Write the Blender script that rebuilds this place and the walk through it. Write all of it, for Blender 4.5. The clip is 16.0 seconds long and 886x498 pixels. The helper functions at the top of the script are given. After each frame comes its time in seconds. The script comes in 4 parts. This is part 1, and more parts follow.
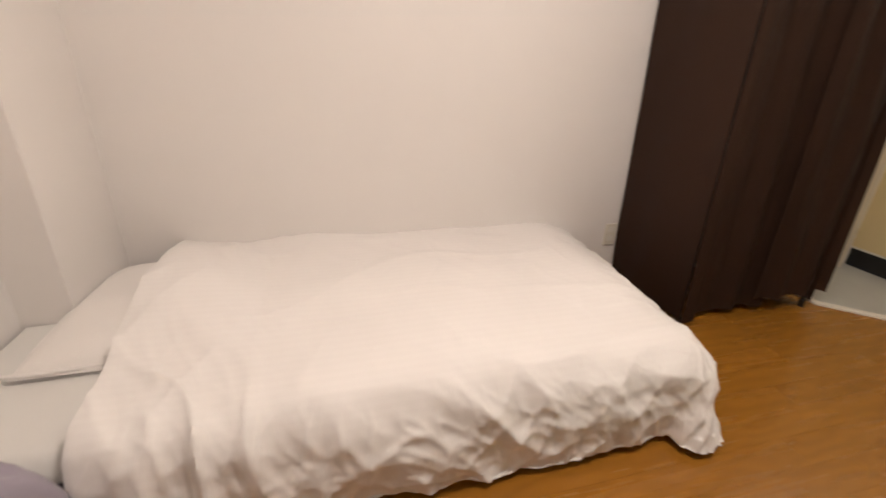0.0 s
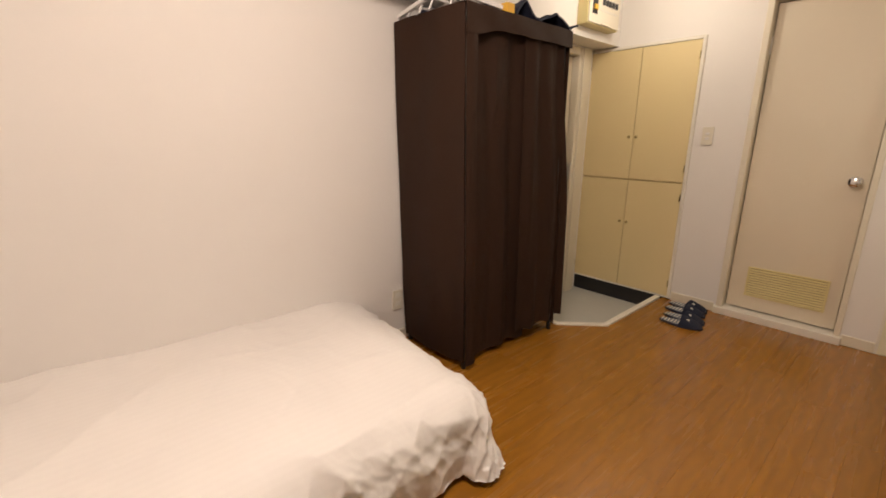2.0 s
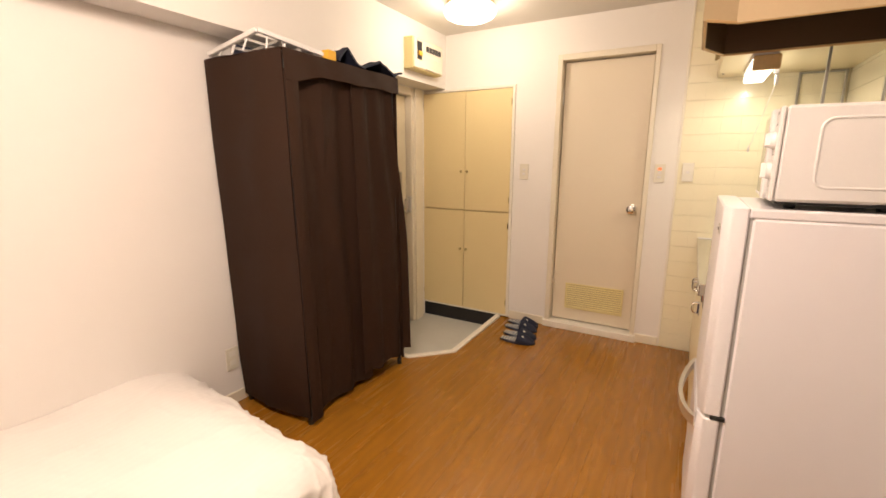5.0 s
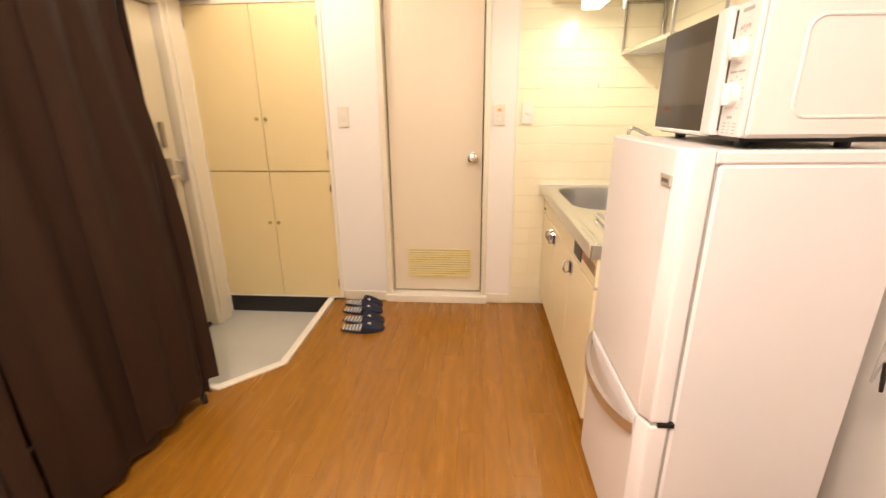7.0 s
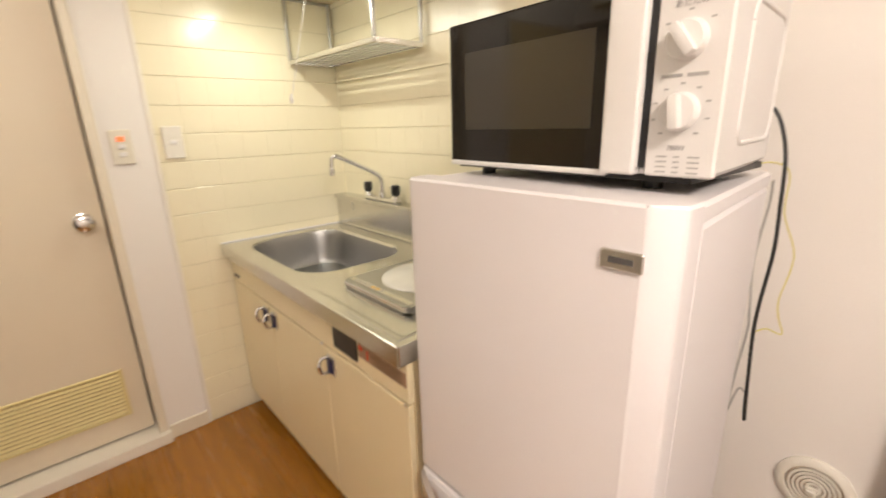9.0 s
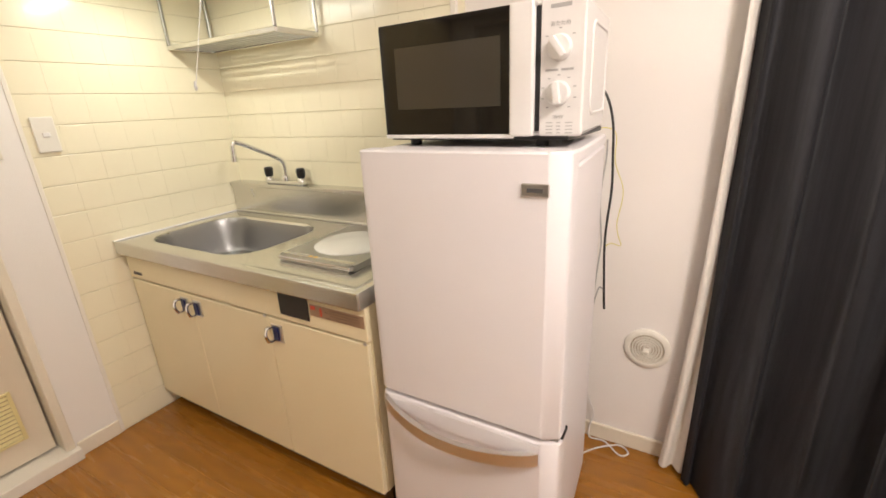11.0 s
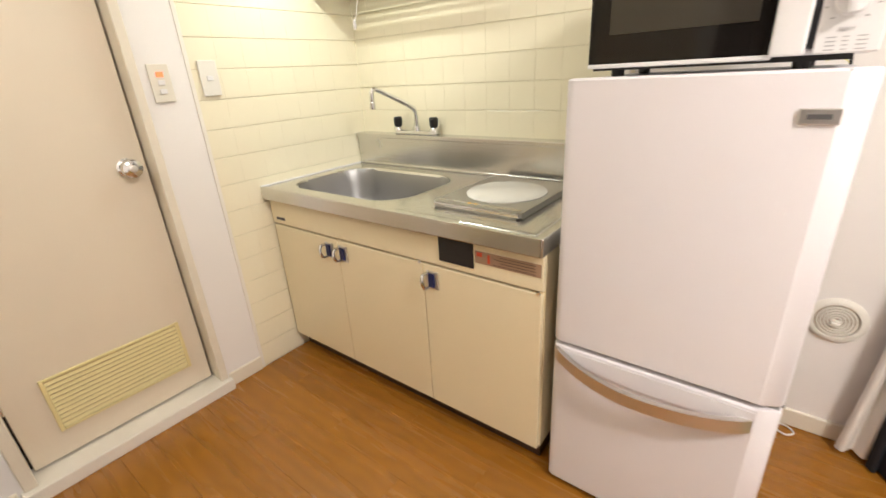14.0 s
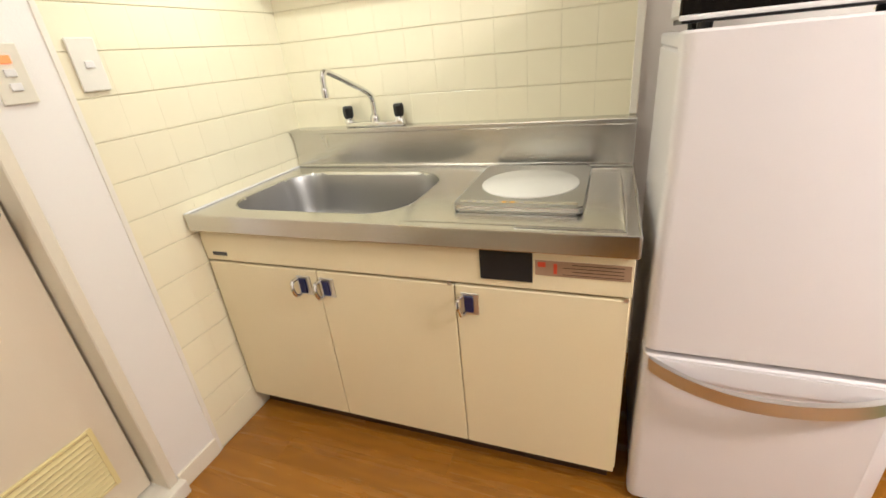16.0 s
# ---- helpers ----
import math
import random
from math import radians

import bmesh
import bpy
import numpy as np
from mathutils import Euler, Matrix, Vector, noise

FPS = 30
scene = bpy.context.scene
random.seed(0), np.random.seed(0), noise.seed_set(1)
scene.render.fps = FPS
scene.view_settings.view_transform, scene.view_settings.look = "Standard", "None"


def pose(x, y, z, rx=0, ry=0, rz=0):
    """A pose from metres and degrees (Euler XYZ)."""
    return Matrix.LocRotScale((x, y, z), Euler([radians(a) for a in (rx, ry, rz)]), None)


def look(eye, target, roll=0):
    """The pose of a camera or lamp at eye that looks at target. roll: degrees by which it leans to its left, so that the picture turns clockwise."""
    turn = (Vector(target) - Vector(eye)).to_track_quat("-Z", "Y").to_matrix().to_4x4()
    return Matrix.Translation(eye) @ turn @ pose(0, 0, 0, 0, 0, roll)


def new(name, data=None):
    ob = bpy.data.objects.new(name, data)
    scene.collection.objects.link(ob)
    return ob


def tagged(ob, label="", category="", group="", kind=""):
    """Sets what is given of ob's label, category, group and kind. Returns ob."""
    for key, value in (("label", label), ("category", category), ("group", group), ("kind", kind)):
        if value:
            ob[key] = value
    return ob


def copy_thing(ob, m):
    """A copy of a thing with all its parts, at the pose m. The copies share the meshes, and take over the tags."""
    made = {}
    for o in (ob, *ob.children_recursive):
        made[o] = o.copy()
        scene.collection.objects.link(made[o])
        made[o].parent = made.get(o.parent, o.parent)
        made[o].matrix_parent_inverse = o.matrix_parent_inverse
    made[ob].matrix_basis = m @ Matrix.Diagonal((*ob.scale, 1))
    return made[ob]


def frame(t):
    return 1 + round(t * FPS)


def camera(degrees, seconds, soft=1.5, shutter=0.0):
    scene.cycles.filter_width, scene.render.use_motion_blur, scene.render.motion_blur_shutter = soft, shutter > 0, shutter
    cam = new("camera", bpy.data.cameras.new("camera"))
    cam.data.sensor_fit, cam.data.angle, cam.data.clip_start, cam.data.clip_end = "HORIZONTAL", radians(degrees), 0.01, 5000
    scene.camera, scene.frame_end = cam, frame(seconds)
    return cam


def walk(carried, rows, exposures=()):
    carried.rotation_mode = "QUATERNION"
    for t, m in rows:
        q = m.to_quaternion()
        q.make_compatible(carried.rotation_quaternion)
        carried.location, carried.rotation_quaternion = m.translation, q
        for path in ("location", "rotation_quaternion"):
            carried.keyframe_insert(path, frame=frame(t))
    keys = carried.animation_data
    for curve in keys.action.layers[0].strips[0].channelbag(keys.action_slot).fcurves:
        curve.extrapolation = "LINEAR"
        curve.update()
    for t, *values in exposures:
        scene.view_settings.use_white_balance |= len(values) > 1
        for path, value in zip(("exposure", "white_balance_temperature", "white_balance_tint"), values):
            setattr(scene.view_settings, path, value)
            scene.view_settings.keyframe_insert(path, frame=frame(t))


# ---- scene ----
cam = camera(91.2, 16.0, 1.6, 0.4)
PATH = [
    (0, (-0.144, 0.075, 1.074), (0.368, 1.84, 0.283), 2.1),
    (0.5, (-0.126, 0.037, 1.105), (0.697, 1.694, 0.346), 2.2),
    (1, (-0.104, -0.003, 1.123), (0.959, 1.554, 0.456), 1.9),
    (1.5, (-0.095, -0.031, 1.161), (1.098, 1.467, 0.588), 0.8),
    (2, (-0.085, -0.053, 1.187), (1.204, 1.393, 0.69), 0.5),
    (2.5, (-0.076, -0.066, 1.226), (1.283, 1.333, 0.783), 0.4),
    (3, (-0.064, -0.076, 1.249), (1.343, 1.294, 0.872), 0.2),
    (3.5, (-0.056, -0.105, 1.274), (1.413, 1.195, 0.883), 0.5),
    (4, (-0.041, -0.147, 1.294), (1.542, 1.012, 0.906), 0.9),
    (4.2, (-0.042, -0.156, 1.302), (1.585, 0.941, 0.913), 0.6),
    (6.3, (0.312, 0.079, 1.283), (2.143, 0.697, 0.772), 0.6),
    (6.5, (0.383, 0.115, 1.274), (2.250, 0.589, 0.736), 0.3),
    (7, (0.581, 0.215, 1.251), (2.479, 0.368, 0.639), -0.5),
    (7.5, (0.759, 0.265, 1.234), (2.663, 0.205, 0.625), 0.1),
    (8, (0.957, 0.303, 1.244), (2.817, -0.118, 0.643), -0.1),
    (8.5, (1.145, 0.329, 1.248), (2.883, -0.469, 0.662), 1.9),
    (9, (1.332, 0.307, 1.269), (2.766, -0.972, 0.713), -1.6),
    (9.5, (1.357, 0.253, 1.289), (2.653, -1.185, 0.789), -0.3),
    (9.7, (1.349, 0.27, 1.286), (2.57, -1.221, 0.759), -0.8),
    (11.8, (1.304, 0.783, 1.227), (2.247, -0.834, 0.522), -3.5),
    (12, (1.324, 0.802, 1.211), (2.319, -0.767, 0.471), -3.9),
    (12.5, (1.339, 0.817, 1.193), (2.393, -0.694, 0.415), -3.4),
    (13, (1.369, 0.824, 1.191), (2.433, -0.678, 0.409), -2.7),
    (13.5, (1.469, 0.832, 1.199), (2.583, -0.64, 0.429), -3.3),
    (14, (1.606, 0.756, 1.2), (2.759, -0.694, 0.448), -3.4),
    (14.5, (1.748, 0.646, 1.2), (2.921, -0.783, 0.438), -4.5),
    (15, (1.844, 0.626, 1.175), (2.927, -0.844, 0.36), -3.5),
    (15.5, (1.999, 0.658, 1.179), (2.846, -0.934, 0.314), -5.3),
    (16, (2.106, 0.701, 1.179), (2.798, -0.983, 0.351), -5.8),
]
EXPOSURE = [(0, 0.12, 5750, 8), (0.6, 0.11, 5750, 8), (1.5, 0.1, 6100, 9), (2.5, 0.22, 6250, 11), (4, 0.43, 6550, 12), (6.5, 1.02, 6600, 12), (7.5, 1.14, 6350, 11), (9, 0.70, 5850, 6), (12, 0.86, 5600, 6), (14.5, 1.02, 5350, 3), (16, 1.06, 5350, 3)]
walk(cam, [(t, look(eye, target, roll)) for t, eye, target, roll in PATH], EXPOSURE)


# ---- light ----
world = bpy.data.worlds.new("night")
scene.world = world
world.use_nodes = True
world.node_tree.nodes["Background"].inputs[0].default_value = (0.02, 0.03, 0.06, 1)
world.node_tree.nodes["Background"].inputs[1].default_value = 0.05


def area_lamp(name, at, size, watts, colour, turn=(0, 0, 0), size_y=None):
    data = bpy.data.lights.new(name, "AREA")
    data.shape = "DISK" if size_y is None else "RECTANGLE"
    data.size, data.energy, data.color = size, watts, colour
    if size_y is not None:
        data.size_y = size_y
    ob = new(name, data)
    ob.matrix_basis = pose(*at, *turn)
    return ob


def point_lamp(name, at, radius, watts, colour):
    data = bpy.data.lights.new(name, "POINT")
    data.shadow_soft_size, data.energy, data.color = radius, watts, colour
    ob = new(name, data)
    ob.location = at
    return ob


WARM = (1.0, 0.79, 0.63)
point_lamp("room_lamp_light", (0.48, 0.46, 2.13), 0.15, 46, WARM)
area_lamp("room_lamp_underside_light", (0.48, 0.46, 2.172), 0.40, 5.5, WARM)
point_lamp("hall_lamp_light", (2.68, 1.22, 2.13), 0.09, 7.0, (1.0, 0.82, 0.62))
area_lamp("kitchen_lamp_light", (2.91, -0.348, 1.726), 0.40, 1.9, (1.0, 0.89, 0.69), (0, 0, 0), 0.022)


# ---- materials ----
def mat(name, base, rough=0.5, metal=0.0, vary=0.06, scale=6.0, fine=90.0, bump=0.05, stretch=(1, 1, 1), coat=0.0, per_object=0.0, sheen=0.0, rvar=0.18, spec=0.5):
    """A surface with broad and fine variation, and relief."""
    m = bpy.data.materials.new(name)
    m.use_nodes = True
    nt = m.node_tree
    b = nt.nodes["Principled BSDF"]
    coord = nt.nodes.new("ShaderNodeTexCoord")
    mp = nt.nodes.new("ShaderNodeMapping")
    mp.inputs["Scale"].default_value = stretch
    nt.links.new(coord.outputs["Object"], mp.inputs["Vector"])
    big, small = nt.nodes.new("ShaderNodeTexNoise"), nt.nodes.new("ShaderNodeTexNoise")
    big.inputs["Scale"].default_value, big.inputs["Detail"].default_value = scale, 5
    small.inputs["Scale"].default_value, small.inputs["Detail"].default_value = fine, 3
    for n in (big, small):
        nt.links.new(mp.outputs[0], n.inputs["Vector"])
    add = nt.nodes.new("ShaderNodeMath")
    add.operation = "MULTIPLY_ADD"
    nt.links.new(small.outputs[0], add.inputs[0])
    add.inputs[1].default_value = 0.4
    nt.links.new(big.outputs[0], add.inputs[2])
    val = add.outputs[0]
    if per_object:
        info = nt.nodes.new("ShaderNodeObjectInfo")
        mix = nt.nodes.new("ShaderNodeMath")
        mix.operation = "MULTIPLY_ADD"
        nt.links.new(info.outputs["Random"], mix.inputs[0])
        mix.inputs[1].default_value = per_object
        shift = nt.nodes.new("ShaderNodeVectorMath")
        shift.operation = "SCALE"
        shift.inputs[0].default_value = (17, 31, 7)
        nt.links.new(info.outputs["Random"], shift.inputs["Scale"])
        nt.links.new(shift.outputs[0], mp.inputs["Location"])
        nt.links.new(val, mix.inputs[2])
        val = mix.outputs[0]
    ramp = nt.nodes.new("ShaderNodeMapRange")
    ramp.inputs[1].default_value, ramp.inputs[2].default_value = 0.35, 1.05 + per_object
    ramp.inputs[3].default_value, ramp.inputs[4].default_value = 1 - vary, 1 + vary
    nt.links.new(val, ramp.inputs[0])
    mul = nt.nodes.new("ShaderNodeVectorMath")
    mul.operation = "SCALE"
    mul.inputs[0].default_value = base
    nt.links.new(ramp.outputs[0], mul.inputs["Scale"])
    nt.links.new(mul.outputs[0], b.inputs["Base Color"])
    b.inputs["Metallic"].default_value = metal
    rr = nt.nodes.new("ShaderNodeMapRange")
    rr.inputs[1].default_value, rr.inputs[2].default_value = 0.3, 0.8
    rr.inputs[3].default_value, rr.inputs[4].default_value = max(0.02, rough * (1 - rvar)), min(1, rough * (1 + rvar))
    nt.links.new(big.outputs[0], rr.inputs[0])
    nt.links.new(rr.outputs[0], b.inputs["Roughness"])
    b.inputs["Coat Weight"].default_value = coat
    b.inputs["Coat Roughness"].default_value = 0.18
    b.inputs["Specular IOR Level"].default_value = spec
    b.inputs["Sheen Weight"].default_value = sheen
    if bump:
        bp = nt.nodes.new("ShaderNodeBump")
        bp.inputs["Strength"].default_value, bp.inputs["Distance"].default_value = bump, 0.004
        nt.links.new(small.outputs[0], bp.inputs["Height"])
        nt.links.new(bp.outputs[0], b.inputs["Normal"])
    return m


def glow(name, colour, strength, base=(0.8, 0.8, 0.78)):
    m = bpy.data.materials.new(name)
    m.use_nodes = True
    b = m.node_tree.nodes["Principled BSDF"]
    b.inputs["Base Color"].default_value = (*base, 1)
    b.inputs["Emission Color"].default_value = (*colour, 1)
    b.inputs["Emission Strength"].default_value = strength
    return m


def wood_floor():
    """Varnished planks: fine streaks, with broad curved figure that differs from plank to plank."""
    m = mat("floor_wood", (0.300, 0.127, 0.0125), 0.27, 0, 0.10, 2.2, 16.0, 0.0, (0.8, 12, 12), 0.12, 0.36, spec=0.45)
    nt = m.node_tree
    b = nt.nodes["Principled BSDF"]
    mp = nt.nodes["Mapping"]
    stretch, wave = nt.nodes.new("ShaderNodeVectorMath"), nt.nodes.new("ShaderNodeTexWave")
    stretch.operation = "MULTIPLY"
    stretch.inputs[1].default_value = (2.0, 0.25, 0.25)
    nt.links.new(mp.outputs[0], stretch.inputs[0])
    nt.links.new(stretch.outputs[0], wave.inputs["Vector"])
    wave.wave_type, wave.bands_direction = "BANDS", "Y"
    wave.inputs["Scale"].default_value, wave.inputs["Distortion"].default_value = 2.0, 7.0
    wave.inputs["Detail"].default_value, wave.inputs["Detail Scale"].default_value = 1.0, 1.6
    tone, mul = nt.nodes.new("ShaderNodeMapRange"), nt.nodes.new("ShaderNodeVectorMath")
    tone.inputs[3].default_value, tone.inputs[4].default_value = 0.93, 1.05
    nt.links.new(wave.outputs[1], tone.inputs[0])
    mul.operation = "SCALE"
    nt.links.new(b.inputs["Base Color"].links[0].from_socket, mul.inputs[0])
    nt.links.new(tone.outputs[0], mul.inputs["Scale"])
    nt.links.new(mul.outputs[0], b.inputs["Base Color"])
    return m


def striped(m):
    """Adds a woven satin stripe that runs along the bed and follows the cloth over its edge."""
    nt = m.node_tree
    b = nt.nodes["Principled BSDF"]
    coord = nt.nodes["Texture Coordinate"]
    sep, add, wave = nt.nodes.new("ShaderNodeSeparateXYZ"), nt.nodes.new("ShaderNodeMath"), nt.nodes.new("ShaderNodeMath")
    nt.links.new(coord.outputs["Object"], sep.inputs[0])
    nt.links.new(sep.outputs["Y"], add.inputs[0])
    nt.links.new(sep.outputs["Z"], add.inputs[1])
    wave.operation = "MULTIPLY"
    nt.links.new(add.outputs[0], wave.inputs[0])
    wave.inputs[1].default_value = 210.0
    sine, edge = nt.nodes.new("ShaderNodeMath"), nt.nodes.new("ShaderNodeMapRange")
    sine.operation = "SINE"
    nt.links.new(wave.outputs[0], sine.inputs[0])
    nt.links.new(sine.outputs[0], edge.inputs[0])
    edge.inputs[1].default_value, edge.inputs[2].default_value = -0.25, 0.25
    edge.inputs[3].default_value, edge.inputs[4].default_value = 0.74, 0.92
    nt.links.new(edge.outputs[0], b.inputs["Roughness"])
    tint = nt.nodes.new("ShaderNodeMapRange")
    tint.inputs[1].default_value, tint.inputs[2].default_value = -0.3, 0.3
    tint.inputs[3].default_value, tint.inputs[4].default_value = 1.0, 0.991
    nt.links.new(sine.outputs[0], tint.inputs[0])
    scale = nt.nodes.new("ShaderNodeVectorMath")
    scale.operation = "SCALE"
    nt.links.new(b.inputs["Base Color"].links[0].from_socket, scale.inputs[0])
    nt.links.new(tint.outputs[0], scale.inputs["Scale"])
    nt.links.new(scale.outputs[0], b.inputs["Base Color"])
    return m


WALLPAPER = mat("wallpaper", (0.80, 0.77, 0.74), 0.85, 0, 0.02, 2.5, 260, 0.12)
CEILING = mat("ceiling_paper", (0.74, 0.71, 0.66), 0.9, 0, 0.03, 3, 220, 0.12)
WOOD_FLOOR = wood_floor()
GROOVE = mat("groove_dark", (0.17, 0.068, 0.008), 0.7, 0, 0.1)
TRIM = mat("cream_trim", (0.74, 0.68, 0.56), 0.42, 0, 0.04, 5, 120, 0.03)
WHITE_TRIM = mat("white_trim", (0.78, 0.74, 0.66), 0.4, 0, 0.03, 5, 120, 0.03)
DOOR_PAINT = mat("door_laminate", (0.72, 0.64, 0.505), 0.45, 0, 0.02, 1.5, 180, 0.04, rvar=0.05)
ENTRY_PAINT = mat("entrance_door_paint", (0.66, 0.59, 0.44), 0.45, 0, 0.03, 1.5, 150, 0.03, rvar=0.05)
SHOE_CAB = mat("cupboard_laminate", (0.75, 0.62, 0.34), 0.42, 0, 0.03, 1.5, 160, 0.03, rvar=0.05)
LOUVRE = mat("louvre_plastic", (0.72, 0.62, 0.30), 0.4, 0, 0.03)
BLACK = mat("black_board", (0.012, 0.012, 0.014), 0.4, 0, 0.2)
STONE = mat("hall_vinyl", (0.50, 0.50, 0.47), 0.5, 0, 0.08, 7, 140, 0.05)
TILE = mat("cream_tile", (0.83, 0.775, 0.585), 0.20, 0, 0.012, 8, 30, 0.004, (1, 1, 1), 0.15, 0.05)
GROUT = mat("tile_grout", (0.74, 0.69, 0.52), 0.85, 0, 0.08, 10, 200, 0.1)
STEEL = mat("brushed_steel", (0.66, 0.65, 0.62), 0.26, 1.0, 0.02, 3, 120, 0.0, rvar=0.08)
# the deck's steel again, darkened for the shade and dim reflections in the bowl
DIMMED_STEEL = mat("dimmed_steel", (0.36, 0.36, 0.36), 0.40, 1.0, 0.015, 3, 160, 0.0, rvar=0.03)
CHROME = mat("chrome", (0.75, 0.75, 0.75), 0.10, 1.0, 0.01, 5, 80, 0.0, rvar=0.05)
BRASS = mat("brass_knob", (0.42, 0.33, 0.16), 0.3, 1.0, 0.1)
CAB_CREAM = mat("cabinet_cream", (0.82, 0.725, 0.495), 0.34, 0, 0.02, 2, 140, 0.02, rvar=0.05)
FRIDGE_W = mat("fridge_white", (0.79, 0.76, 0.785), 0.34, 0, 0.01, 3, 300, 0.04, rvar=0.02)
GREY_PL = mat("grey_plastic", (0.42, 0.41, 0.40), 0.4, 0, 0.05)
SILVER = mat("silver_plastic", (0.72, 0.70, 0.67), 0.30, 0.9, 0.01, bump=0.0, rvar=0.02)
DARK_METAL = mat("dull_metal", (0.36, 0.33, 0.28), 0.42, 0.9, 0.06)
DARK_STEEL = mat("dark_steel", (0.44, 0.44, 0.42), 0.28, 0.9, 0.01, bump=0.0, rvar=0.02)
CERAMIC = mat("white_ceramic", (0.88, 0.87, 0.84), 0.25, 0, 0.01)
WHITE_PL = mat("white_plastic", (0.745, 0.725, 0.715), 0.35, 0, 0.02)
DARK_GLASS = mat("dark_glass", (0.008, 0.007, 0.006), 0.06, 0, 0.1, 4, 60, 0.0, spec=0.4)
WINDOW_MESH = mat("oven_window", (0.040, 0.035, 0.027), 0.08, 0, 0.06, 3, 400, 0.0)
BLACK_PL = mat("black_plastic", (0.010, 0.010, 0.011), 0.4, 0, 0.1)
PLATE = mat("switch_plate", (0.72, 0.68, 0.58), 0.4, 0, 0.03)
PLATE_W = mat("switch_plate_pale", (0.76, 0.73, 0.66), 0.4, 0, 0.03)
COTTON = mat("white_cotton", (0.82, 0.79, 0.76), 0.9, 0, 0.03, 4, 320, 0.10, (1, 1, 1), 0, 0, 0.3)
DUVET_COTTON = striped(mat("striped_cotton", (0.83, 0.80, 0.775), 0.9, 0, 0.03, 4, 320, 0.10, (1, 1, 1), 0, 0, 0.3))
SHEET = mat("sheet_cotton", (0.74, 0.73, 0.70), 0.9, 0, 0.04, 4, 320, 0.10)
GREY_CLOTH = mat("grey_cloth", (0.33, 0.31, 0.33), 0.9, 0, 0.08, 5, 280, 0.12)
SATIN = mat("lavender_satin", (0.32, 0.29, 0.35), 0.35, 0, 0.08, 6, 120, 0.05, (1, 1, 1), 0.2)
BROWN_CLOTH = mat("brown_nonwoven", (0.032, 0.0162, 0.0102), 0.72, 0, 0.16, 4, 420, 0.18, spec=0.14)
NAVY = mat("navy_cloth", (0.009, 0.013, 0.034), 0.9, 0, 0.15, 5, 300, 0.15)
NAVY_GREY = mat("insole_grey", (0.16, 0.18, 0.22), 0.9, 0, 0.1, 8, 300, 0.1)
CURTAIN = mat("charcoal_curtain", (0.018, 0.018, 0.0215), 0.7, 0, 0.8, 2.2, 40, 0.10, (26, 26, 0.3), spec=0.3)
LACE = mat("lace_white", (0.74, 0.70, 0.645), 0.9, 0, 0.05, 6, 240, 0.15)
SOFT_INK = mat("soft_ink", (0.40, 0.39, 0.39), 0.6, 0, 0.05)
GREEN = mat("green_pile", (0.23, 0.26, 0.030), 0.9, 0, 0.35, 30, 200, 0.1)
BROWN_BOARD = mat("dark_brown_board", (0.050, 0.024, 0.010), 0.4, 0, 0.12, 4, 60, 0.03, (1, 8, 8))
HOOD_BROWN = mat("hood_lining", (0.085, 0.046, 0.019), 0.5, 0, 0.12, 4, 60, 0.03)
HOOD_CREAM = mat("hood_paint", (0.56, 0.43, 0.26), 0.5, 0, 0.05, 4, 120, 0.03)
WOOD_AND_LIT_RIM = mat("pale_wood_and_lit_rim", (0.62, 0.42, 0.20), 0.5, 0, 0.1, 6, 60, 0.03, (1, 8, 8))
BLUE = mat("blue_plastic", (0.008, 0.013, 0.075), 0.35, 0, 0.06)
YELLOW = mat("yellow_plastic", (0.75, 0.42, 0.04), 0.45, 0, 0.05)
WIRE = mat("earth_wire_plastic", (0.66, 0.60, 0.16), 0.45, 0, 0.05)
RED = mat("red_print", (0.62, 0.07, 0.03), 0.5, 0, 0.05)
VENT_SHADE = mat("vent_shade", (0.48, 0.39, 0.29), 0.8, 0, 0.1)
TAN_LABEL = mat("tan_label", (0.36, 0.235, 0.15), 0.5, 0, 0.06)
INK = mat("grey_ink", (0.09, 0.085, 0.085), 0.6, 0, 0.05)
PALE_PRINT = mat("pale_print", (0.70, 0.66, 0.58), 0.6, 0, 0.05)
RUBBER = mat("black_rubber", (0.012, 0.012, 0.012), 0.5, 0, 0.1)
LAMP_GLASS = glow("lamp_glass", (1.0, 0.90, 0.72), 3.2)
TUBE_GLOW = glow("lamp_tube", (1.0, 0.93, 0.76), 2.4)
ORANGE_GLOW = glow("orange_indicator", (1.0, 0.16, 0.04), 0.8, (0.6, 0.12, 0.04))


# ---- building helpers ----
def root_of(ob):
    while ob.parent:
        ob = ob.parent
    return ob


def thing(name, at, label, category, group="", kind=""):
    ob = new(name)
    ob.empty_display_size = 0.05
    ob.location = at
    return tagged(ob, label, category, group, kind)


def finish(bm, name, material, smooth=False):
    bmesh.ops.recalc_face_normals(bm, faces=bm.faces)
    me = bpy.data.meshes.new(name)
    bm.to_mesh(me)
    bm.free()
    me.materials.append(material)
    if smooth:
        for p in me.polygons:
            p.use_smooth = True
        me.set_sharp_from_angle(angle=radians(smooth if smooth is not True else 40))
    return me


def part(name, bm, material, parent, label="", smooth=False):
    """One mesh object under a thing or part; bm is in world metres."""
    bm.transform(Matrix.Translation(-root_of(parent).location))
    ob = new(name, finish(bm, name, material, smooth))
    ob.parent = parent
    return tagged(ob, label)


